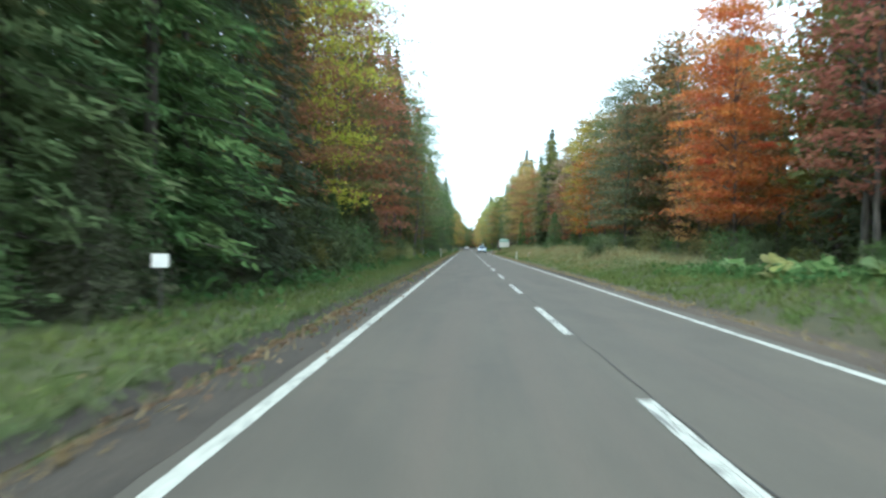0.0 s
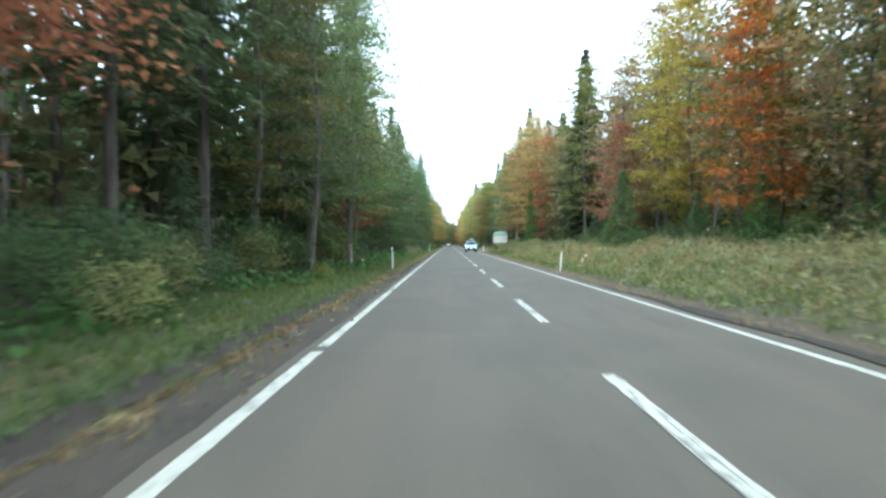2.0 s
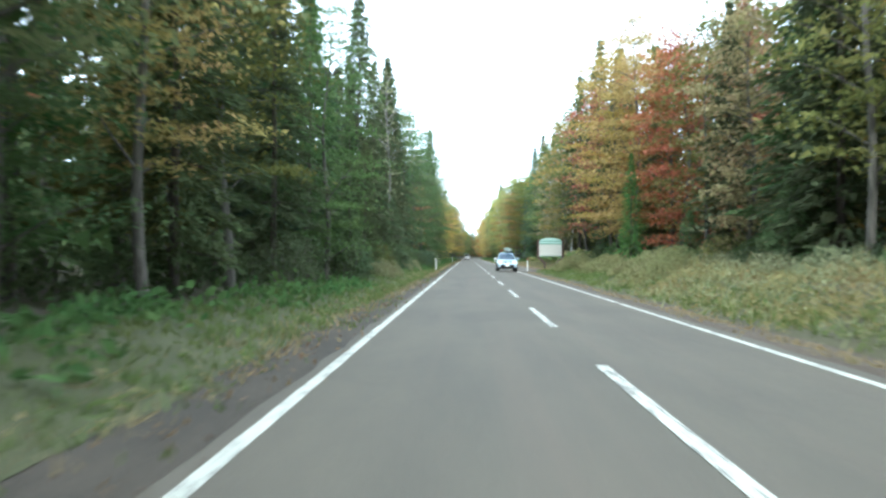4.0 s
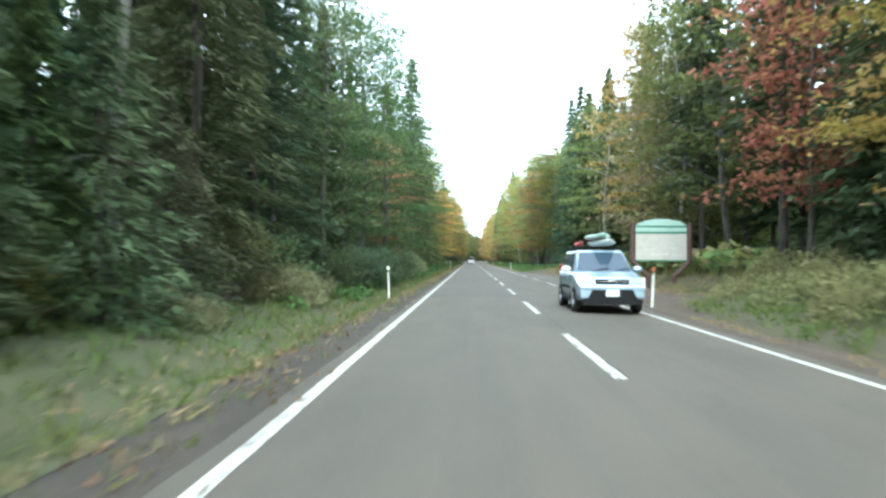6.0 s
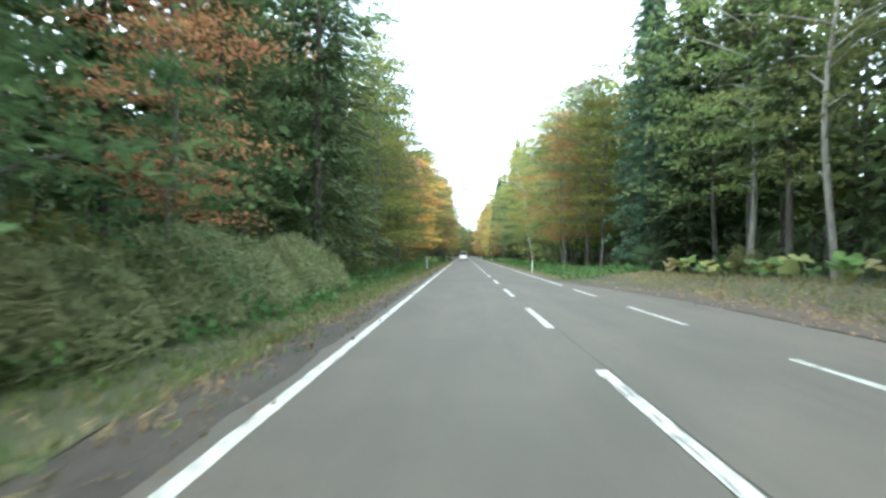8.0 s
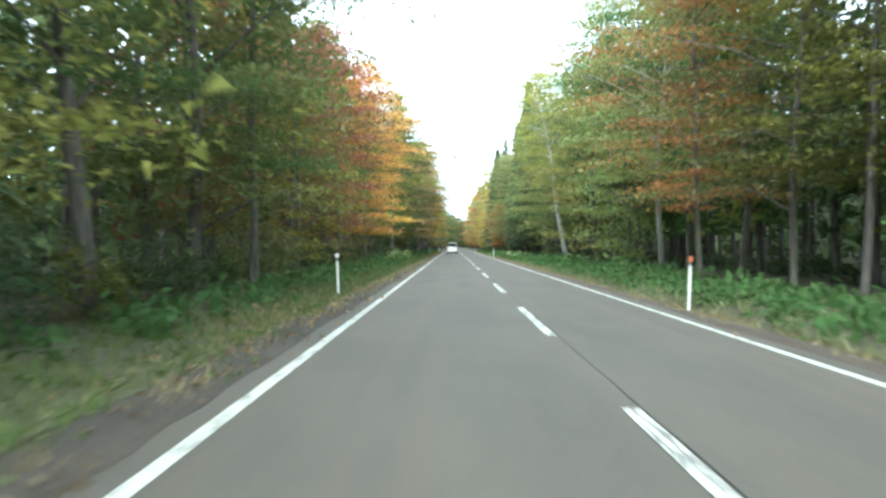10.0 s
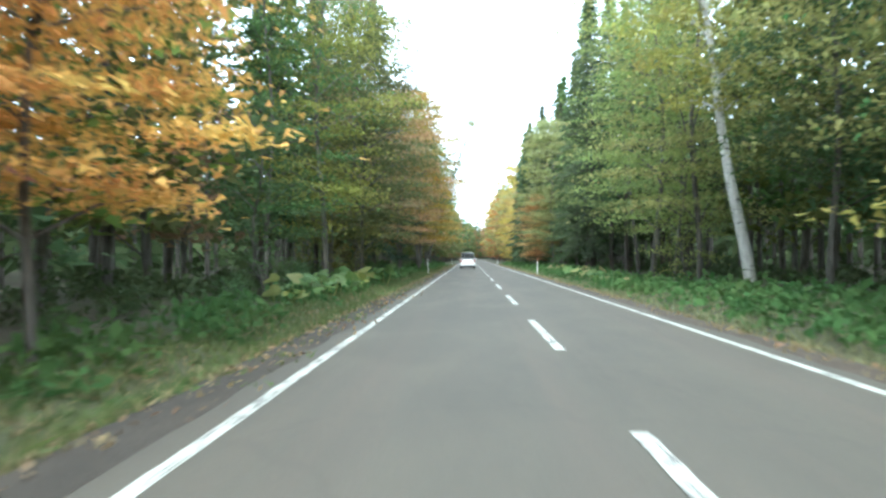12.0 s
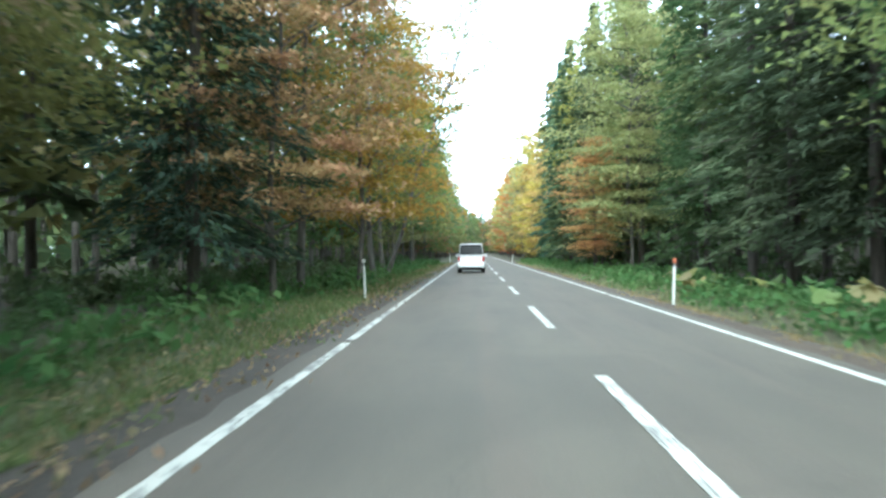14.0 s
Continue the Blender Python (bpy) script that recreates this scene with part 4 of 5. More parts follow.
while y < 400:
    hue = pick.choice(("green", "dark", "olive"))
    if y < 165 or y < 250 and pick.random() < 0.5:
        shrub((12.4 if y < 125 else 10.8 if y < 250 else 8.8) + pick.uniform(-0.8, 1.0), y, hue, pick.uniform(0.5, 1.1), WORDS[hue] + " shrub along the forest foot")
    y += pick.uniform(2.2, 3.6)
y = 170.0
while y < 190:
    hue = pick.choice(("dark", "blue", "dark"))
    shrub(-6.4 + pick.uniform(-0.5, 0.4), y, hue, pick.uniform(0.6, 1.05), WORDS[hue] + " leafy shrub crowding the verge")
    y += 1.1
for lat, y, s in ((7.0, 48.5, 0.65), (7.7, 51, 0.85), (8.6, 53, 0.8)):
    shrub(lat, y, "dark", s, "dark green shrub on the roadside bank")
y = 8.0
while y < 50:
    tree(pick.uniform(-8.7, -7.5), y, "young", "dark", pick.uniform(0.5, 0.95))
    y += pick.uniform(1.3, 2.1)
for lat, y, s in ((-7.6, 149, 0.8), (-8.0, 152, 1.0), (-7.7, 156, 0.9), (-7.9, 170, 0.8), (10.6, 84, 0.6), (11.6, 79, 0.7), (12.0, 116, 0.8), (11.2, 126, 0.9), (10.5, 137, 0.7), (11.0, 107, 0.6), (-7.9, 80, 0.5), (-8.2, 66, 0.7)):
    tree(lat, y, "young", "green" if lat > 0 else "dark", s)


# ---- butterbur: round leaves on stalks ----
def butterbur_leaf():
    """One cupped, notched round leaf a metre across at scale 1."""
    verts, faces = [(0, 0, 0.0)], []
    n = 18
    for ring, rr in ((1, 0.28), (2, 0.5)):
        for k in range(n):
            a = 2 * math.pi * k / n
            q = rr * (1 - 0.55 * math.exp(-(min(a, 2 * math.pi - a) / 0.28) ** 2)) * (1 + 0.05 * math.sin(a * 7))
            verts.append((q * math.cos(a), q * math.sin(a), 0.10 * math.sin(a * 2.0) * ring / 2 + (0.07 if ring == 1 else 0.0) + 0.03 * math.sin(a * 9) * (ring - 1)))
    for k in range(n):
        k2 = (k + 1) % n
        faces += [(0, 1 + k, 1 + k2), (1 + k, 1 + n + k, 1 + n + k2, 1 + k2)]
    return mesh_from("leaf", verts, faces, LEAF, True)


BUTTERBUR_LEAF = butterbur_leaf()
tv, tf = [], []
tube(tv, tf, [(0, 0, -0.05), (0.03, 0, 0.5), (0.0, 0, 1.0)], [0.018, 0.014, 0.012], 5)
STALK = mesh_from("stalk", tv, tf, GRASS, True)


def butterbur(lat, y, size, hue="burr", tall=1.0, count=(3, 4, 5)):
    r = random.Random(int(y * 37) + int(lat * 11))
    root = empty("butterbur", road_x(y) + lat, y, ground_z(lat, y))
    words = {"burr": "fresh green", "wilt": "yellowing", "straw": "withered tan"}[hue]
    tagged(root, words + " butterbur with large round leaves", "butterbur", "roadside butterbur")
    for i in range(r.choice(count)):
        a, d, h = r.uniform(0, 6.28), r.uniform(0.1, 0.5) * size, r.uniform(0.35, 0.8) * size * tall
        w = r.uniform(0.45, 0.8) * size
        x, yy = d * math.cos(a), d * math.sin(a)
        stalk = new("stalk", STALK)
        stalk.parent = root
        stalk.matrix_basis = Matrix.LocRotScale((x * 0.5, yy * 0.5, 0), Euler((-yy / h * 0.5, x / h * 0.5, 0)), (1, 1, h))
        leaf = new("leaf", BUTTERBUR_LEAF)
        leaf.parent = root
        leaf.matrix_basis = Matrix.LocRotScale((x, yy, h), Euler((r.uniform(-0.65, 0.65), r.uniform(-0.65, 0.65), a)), (w, w, w))
        v = r.uniform(0.75, 1.3)
        leaf.color = (*[k * v for k in HUES[hue]], 1)
        stalk.color = (*HUES["wilt"], 1)


for i in range(16):
    butterbur(-5.9 - pick.uniform(0, 0.9), 289 + 1.25 * i + pick.uniform(-0.4, 0.4), pick.uniform(0.8, 1.15), pick.choice(("burr", "burr", "burr", "burr", "burr", "wilt")))
butterbur(-5.75, 307.2, 1.3)
for i in range(30):
    butterbur(5.2 + pick.uniform(0, 2.4), 303 + 1.2 * i + pick.uniform(-0.5, 0.5), pick.uniform(0.5, 0.85), pick.choice(("burr", "burr", "burr", "wilt", "straw")))
for i in range(150):
    y = 174 + 0.36 * i + pick.uniform(-0.6, 0.6)
    if y > 197 and pick.random() < 0.55:
        continue
    butterbur(9.2 + pick.uniform(0, 2.2), y, pick.uniform(0.65, 0.95), pick.choice(("burr", "burr", "burr", "burr", "wilt", "wilt", "straw")), 2.0 - 0.8 * smooth(192, 205, y), (4, 5, 6, 7))
for i in range(10):
    butterbur(7.4 + pick.uniform(0, 2.2), 17 + 1.2 * i, pick.uniform(0.7, 1.0), pick.choice(("burr", "burr", "wilt")))
for i in range(8):
    butterbur(6.8 + pick.uniform(0, 1.4), 266 + 2.6 * i, pick.uniform(0.6, 0.9))


# ---- roadside posts and signs ----
l, y = patch(1000, 245, 400, -5.6, -4.2, 0.3, 3)
scatter("fallen_leaves", "straw", LEAF, l, y, rng.uniform(0.035, 0.07, len(l)), 0.13, 0.10, 0.0, "large pale fallen butterbur leaves", "leaf litter", 1.0, toss=0.25, blade=False)
l, y = patch(7000, 0, 400, -4.7, -3.75, 0.16, 9)
scatter("shoulder_tufts", "turf", GRASS, l, y, rng.uniform(0.02, 0.07, len(l)), 0.13, 0.03, 0.9, "small grass tufts in the shoulder grit", "grass")
l, y = join(patch(5000, 0, 400, -4.8, -3.7, 0.3, 5), patch(3500, 0, 82, -4.55, -4.1, 0.10, 8))
scatter("shoulder_litter", "crumb", LEAF, l, y, rng.uniform(0.02, 0.05, len(l)), 0.09, 0.06, 0.0, "brown leaf crumbs and twigs on the shoulder", "leaf litter", 1.0, toss=0.25)
l, y = join(patch(4000, 5, 160, 3.4, 4.5, 0.16, 9), patch(4000, 230, 400, 3.4, 4.4, 0.16, 9))
scatter("shoulder_tufts", "dry", GRASS, l, y, rng.uniform(0.02, 0.07, len(l)), 0.13, 0.03, 0.9, "dry grass tufts along the shoulder", "grass")
WHITE_POST = plain("white_post_paint", (0.78, 0.78, 0.75), 0.5)
GREY_STEEL = plain("galvanised_steel", (0.42, 0.43, 0.43), 0.45, 0.8)
ORANGE = plain("orange_reflector", (0.38, 0.12, 0.06), 0.3)
RED = plain("red_paint", (0.45, 0.05, 0.035), 0.5)
LENS = plain("reflector_lens", (0.8, 0.8, 0.76), 0.15)


def cyl(bm, p, q, r0, r1, seg=12):
    """A closed tapered rod from p to q."""
    p, q = Vector(p), Vector(q)
    m = Matrix.Translation((p + q) / 2) @ (q - p).to_track_quat("Z", "Y").to_matrix().to_4x4()
    bmesh.ops.create_cone(bm, cap_ends=True, segments=seg, radius1=r0, radius2=r1, depth=(q - p).length, matrix=m)


def delineator(lat, y, side):
    root = empty("delineator_post", road_x(y) + lat, y, ground_z(lat, y))
    root.rotation_euler = (0.02, 0.03 * side, 0)
    tagged(root, "white roadside delineator post with " + ("round white reflector" if side < 0 else "orange reflector" if side == 1 else "its reflector missing"), "delineator post", "delineator posts")
    bm = bmesh.new(); cyl(bm, (0, 0, -0.1), (0, 0, 1.02), 0.037, 0.035); part("post", bm, WHITE_POST, root)
    bm = bmesh.new(); cyl(bm, (0, 0, 1.02), (0, 0, 1.12), 0.022, 0.022, 8); part("neck", bm, GREY_STEEL, root, "grey steel neck")
    if side < 0:
        bm = bmesh.new(); cyl(bm, (0, -0.025, 1.18), (0, 0.025, 1.18), 0.058, 0.058, 16); head = part("reflector_housing", bm, WHITE_POST, root)
        bm = bmesh.new(); cyl(bm, (0, -0.031, 1.18), (0, -0.026, 1.18), 0.045, 0.045, 16); part("lens", bm, LENS, head, "clear reflector lens")
    elif side == 1:
        bm = bmesh.new(); box(bm, -0.045, -0.03, 1.10, 0.045, 0.03, 1.24, 0.008); part("reflector_housing", bm, ORANGE, root, "orange reflector head")


for y in (88.5, 168.8, 250, 330, 411):
    delineator(-4.62, y - 0.4, -1)
for y in (87, 164.8, 246, 327, 408):
    delineator(3.9 + 0.4 * (y < 100), y, 1 if y > 100 else 2)


def snow_pole(lat, y, lean_x, lean_y, length):
    root = empty("snow_pole", lat, y, ground_z(lat, y))
    d = Vector((lean_x, lean_y, 1)).normalized()
    tagged(root, "leaning red and white striped snow pole", "marker pole")
    n = 6
    for i in range(n):
        bm = bmesh.new(); cyl(bm, d * (length * i / n), d * (length * (i + 1) / n), 0.028, 0.027, 10)
        part("band", bm, RED if i % 2 else WHITE_POST, root, "red band" if i % 2 else "white band")


snow_pole(5.5, 88.6, 0.75, 0.2, 1.05)
snow_pole(-5.9, 89.5, -0.95, 0.2, 1.0)

BROWN_POST = plain("brown_post_paint", (0.075, 0.042, 0.035), 0.7)
BOARD_FACE = plain("board_face", (0.44, 0.43, 0.385), 0.6)
BOARD_GREEN = plain("board_green", (0.03, 0.16, 0.10), 0.6)
BOARD_CAP = plain("board_cap", (0.33, 0.47, 0.41), 0.6)
GREY_PRINT = plain("faded_print", (0.52, 0.52, 0.48), 0.6)


def notice_board(x, y):
    z = ground_z(x, y)
    root = empty("notice_board", x, y, z)
    tagged(root, "pale notice board with green stripes on bent brown posts", "notice board")
    w = 1.22
    bm = bmesh.new(); box(bm, -w, -0.04, 1.35, w, 0.04, 2.62, 0.01); face = part("panel", bm, BOARD_FACE, root, "blank weathered white panel")
    for x0, x1, z0, z1 in ((-0.55, 0.35, 1.60, 1.66), (-0.85, -0.3, 1.85, 1.88), (0.1, 0.8, 1.9, 1.93), (0.5, 0.95, 1.55, 1.6)):
        bm = bmesh.new(); box(bm, x0, -0.046, z0, x1, -0.041, z1); part("print_bar", bm, GREY_PRINT, face, "faded unreadable print")
    for z0, z1, mat, nm in ((2.62, 2.72, BOARD_GREEN, "green_stripe"), (2.72, 2.92, BOARD_CAP, "light_stripe"), (2.92, 3.01, BOARD_GREEN, "green_stripe"), (1.29, 1.35, BOARD_GREEN, "bottom_rail")):
        bm = bmesh.new(); box(bm, -w, -0.045, z0, w, 0.045, z1, 0.006); part(nm, bm, mat, root)
    bm = bmesh.new()
    arc = [(w * (2 * i / 14 - 1), 3.01 + 0.33 * (1 - (2 * i / 14 - 1) ** 2) ** 0.7) for i in range(15)]
    front = [bm.verts.new((a, -0.045, b)) for a, b in arc]
    back = [bm.verts.new((a, 0.045, b)) for a, b in arc]
    bm.faces.new(front); bm.faces.new(back[::-1])
    for i in range(14):
        bm.faces.new((front[i + 1], front[i], back[i], back[i + 1]))
    bm.faces.new((front[0], front[-1], back[-1], back[0]))
    part("arched_top", bm, BOARD_CAP, root, "pale green arched top")
    for s in (-1, 1):
        bm = bmesh.new()
        cyl(bm, (s * (w + 0.14), 0, 1.25), (s * (w + 0.14), 0, 3.15), 0.12, 0.12)
        cyl(bm, (s * (w + 0.14), 0, 1.28), (s * 0.62, 0, 0.55), 0.12, 0.12)
        cyl(bm, (s * 0.62, 0, 0.60), (s * 0.62, 0, -0.2), 0.12, 0.12)
        part("bent_post", bm, BROWN_POST, root, "dark brown bent post")


notice_board(7.5, 178)

plaque = empty("marker_plate", -6.6, 10.6, ground_z(-6.6, 10.6))
tagged(plaque, "small white plate on a thin post", "marker sign")
bm = bmesh.new(); cyl(bm, (0, 0, -0.1), (0, 0, 1.15), 0.016, 0.016, 8); part("post", bm, plain("dark_weathered_post", (0.06, 0.055, 0.05), 0.7), plaque, "dark weathered post")
bm = bmesh.new(); box(bm, -0.14, -0.03, 0.94, 0.14, -0.015, 1.17, 0.004); part("plate", bm, WHITE_POST, plaque, "plain white plate")

tv, tf = [], []
tube(tv, tf, [(0, 0, 0.0), (-0.05, 0, 1.2), (-0.5, 0, 2.3)], [0.09, 0.08, 0.06], 7)
tube(tv, tf, [(-0.9, -0.05, 2.55), (-0.3, -0.05, 2.15), (0.1, 0, 1.9)], [0.03, 0.05, 0.05], 6)
stump = new("broken_trunk", mesh_from("broken_trunk", tv, tf, DEAD_WOOD, True))
stump.location = (14.6, 68.6, ground_z(14.6, 68.6))
tagged(stump, "broken pale dead trunk with a snapped limb", "dead trunk")

tv, tf = [], []
tube(tv, tf, [(0, 0, -0.1), (0.03, 0, 0.7), (-0.02, 0, 1.35)], [0.085, 0.075, 0.06], 8)
snapped = new("tree_stump", mesh_from("tree_stump", tv, tf, PALE_BARK, True))
snapped.location = (-6.7, 86.5, ground_z(-6.7, 86.5))
tagged(snapped, "pale snapped tree stump at the forest edge", "tree stump")

# ---- cars ----
SILVER = plain("silver_blue_paint", (0.40, 0.52, 0.63), 0.28, 0.3, 0.9, 0.05)
WHITE_CAR = plain("white_car_paint", (0.60, 0.61, 0.62), 0.3, 0.0, 0.8, 0.05)
# dark glass; the blue in its base colour stands in for reflected sky
GLASS = plain("sky_tinted_glass", (0.035, 0.055, 0.085), 0.10, 0.0, 0.0, 0.0)
VAN_GLASS = plain("dark_privacy_glass", (0.006, 0.007, 0.008), 0.3, 0.0, 0.0, 0.0)
VAN_GLASS.node_tree.nodes["Principled BSDF"].inputs["Specular IOR Level"].default_value = 0.05
BLACK = plain("black_plastic", (0.010, 0.0105, 0.011), 0.7)
BLACK.node_tree.nodes["Principled BSDF"].inputs["Specular IOR Level"].default_value = 0.2
TYRE = plain("tyre_rubber", (0.02, 0.02, 0.02), 0.85)
ALLOY = plain("alloy_rim", (0.55, 0.56, 0.58), 0.3, 0.9)
CHROME = plain("chrome", (0.7, 0.7, 0.72), 0.12, 1.0)
LAMP = plain("headlamp_lens", (0.62, 0.64, 0.62), 0.08, 0.2, 0.8)
TAIL = plain("tail_lamp_lens", (0.35, 0.02, 0.02), 0.15, 0.0, 0.5)
PLATE = plain("plate_white", (0.74, 0.75, 0.72), 0.5)
MINT = plain("mint_board_shell", (0.40, 0.58, 0.46), 0.35, 0.0, 0.4)
CREAM = plain("white_board_shell", (0.72, 0.75, 0.72), 0.35, 0.0, 0.4)


def loft(bm, rings, close=True):
    """Skins a list of rings of points; close caps both ends."""
    rows = [[bm.verts.new(p) for p in ring] for ring in rings]
    n = len(rows[0])
    for a, b in zip(rows, rows[1:]):
        for k in range(n - 1):
            bm.faces.new((a[k], a[k + 1], b[k + 1], b[k]))
    if close:
        bm.faces.new(rows[0][::-1])
        bm.faces.new(rows[-1])


def shell(length, half, sill, top, nose, tail, wheels, radius):
    """The lower body: cross-sections along the car, opened over the wheels. top(y) is the height of bonnet or belt line."""
    bm = bmesh.new()
    rings = []
    n = 64
    for i in range(n + 1):
        y = -length / 2 + length * i / n
        k = abs(y) / (length / 2)
        w = half * (1 - (nose if y < 0 else tail) * max(0, k - 0.62) ** 2 / 0.145)
        z0 = sill + (0.10 * max(0, k - 0.9) / 0.1)
        for yw in wheels:
            if abs(y - yw) < radius:
                z0 = max(z0, radius * 0.86 + math.sqrt(radius ** 2 - (y - yw) ** 2) * 0.98 - radius * 0.06)
        z1 = top(y)
        zm = max(z0 + 0.05, min(0.68, z1 - 0.15))
        side = [(0.80 * w, z0), (0.97 * w, z0 + 0.02), (1.0 * w, zm), (0.985 * w, z1 - 0.10), (0.95 * w, z1 - 0.03), (0.86 * w, z1), (0.45 * w, z1 + 0.022), (0, z1 + 0.028)]
        rings.append([(x, y, z) for x, z in side] + [(-x, y, z) for x, z in side[-2::-1]])
    loft(bm, rings)
    bmesh.ops.recalc_face_normals(bm, faces=bm.faces)
    for f in bm.faces:
        f.smooth = len(f.verts) == 4
    return bm


def cabin(bw, rw, z0, z1, b0, b1, r0, r1):
    """The eight corners of a cabin: belt half width, roof half width, heights, ends at belt and at roof."""
    return {"fl0": (-bw, b0, z0), "fr0": (bw, b0, z0), "bl0": (-bw, b1, z0), "br0": (bw, b1, z0), "fl1": (-rw, r0, z1), "fr1": (rw, r0, z1), "bl1": (-rw, r1, z1), "br1": (rw, r1, z1)}


def cabin_mesh(c, crown=0.04):
    bm = bmesh.new()
    v = {k: bm.verts.new(p) for k, p in c.items()}
    for a in (("fl0", "fr0", "fr1", "fl1"), ("br0", "bl0", "bl1", "br1"), ("bl0", "fl0", "fl1", "bl1"), ("fr0", "br0", "br1", "fr1"), ("fl1", "fr1", "br1", "bl1"), ("fl0", "bl0", "br0", "fr0")):
        bm.faces.new([v[k] for k in a])
    bmesh.ops.recalc_face_normals(bm, faces=bm.faces)
    bmesh.ops.bevel(bm, geom=[e for e in bm.edges if max(x.co.z for x in e.verts) > c["fl1"][2] - 0.01], offset=0.09, segments=4, affect="EDGES", profile=0.55)
    for f in bm.faces:
        f.smooth = True
    return bm


def pane(c, corners, u0, u1, v0, v1, out, thick=0.012, skew=0.0):
    """A window set just proud of one cabin face; corners: bottom start, bottom end, top end, top start."""
    p = [Vector(c[k]) for k in corners]

    def at(u, v):
        return p[0].lerp(p[1], u).lerp(p[3].lerp(p[2], u), v)
    nrm = (p[1] - p[0]).cross(p[3] - p[0]).normalized() * out
    bm = bmesh.new()
    q = [at(u0, v0), at(u1, v0), at(u1 - skew, v1), at(u0 + skew, v1)]
    a = [bm.verts.new(x + nrm * 0.008) for x in q]
    b = [bm.verts.new(x - nrm * thick) for x in q]
    bm.faces.new(a); bm.faces.new(b[::-1])
    for i in range(4):
        bm.faces.new((a[i], b[i], b[(i + 1) % 4], a[(i + 1) % 4]))
    bmesh.ops.recalc_face_normals(bm, faces=bm.faces)
    bmesh.ops.bevel(bm, geom=[e for e in bm.edges if (e.verts[0] in a) != (e.verts[1] in a)], offset=0.04, segments=3, affect="EDGES")
    return bm


def wheel(root, x, y, r, side):
    hub = empty("wheel", x, y, r)
    hub.parent = root
    prof = [(0.62, -0.10), (0.92, -0.11), (1.0, -0.07), (1.0, 0.07), (0.92, 0.11), (0.62, 0.10), (0.62, -0.10)]
    bm = bmesh.new()
    n = 28
    rows = [[bm.verts.new((d, q * r * math.cos(6.2832 * k / n), q * r * math.sin(6.2832 * k / n))) for q, d in prof] for k in range(n)]
    for k in range(n):
        a, b = rows[k], rows[(k + 1) % n]
        for i in range(len(prof) - 1):
            bm.faces.new((a[i], a[i + 1], b[i + 1], b[i])).smooth = True
    part("tyre", bm, TYRE, hub)
    bm = bmesh.new()
    cyl(bm, (0.02 * side, 0, 0), (0.05 * side, 0, 0), r * 0.62, r * 0.62, 24)
    for k in range(5):
        a = 6.2832 * k / 5
        d = Vector((0, math.cos(a), math.sin(a)))
        cyl(bm, Vector((0.085 * side, 0, 0)) + d * 0.02, Vector((0.075 * side, 0, 0)) + d * r * 0.58, 0.045, 0.035, 6)
    cyl(bm, (0.05 * side, 0, 0), (0.10 * side, 0, 0), 0.055, 0.045, 12)
    part("rim", bm, ALLOY, hub, "silver alloy rim")


def slab(name, root, mat, x0, y0, z0, x1, y1, z1, bevel=0.02, label=""):
    bm = bmesh.new(); box(bm, x0, y0, z0, x1, y1, z1, bevel)
    return part(name, bm, mat, root, label)


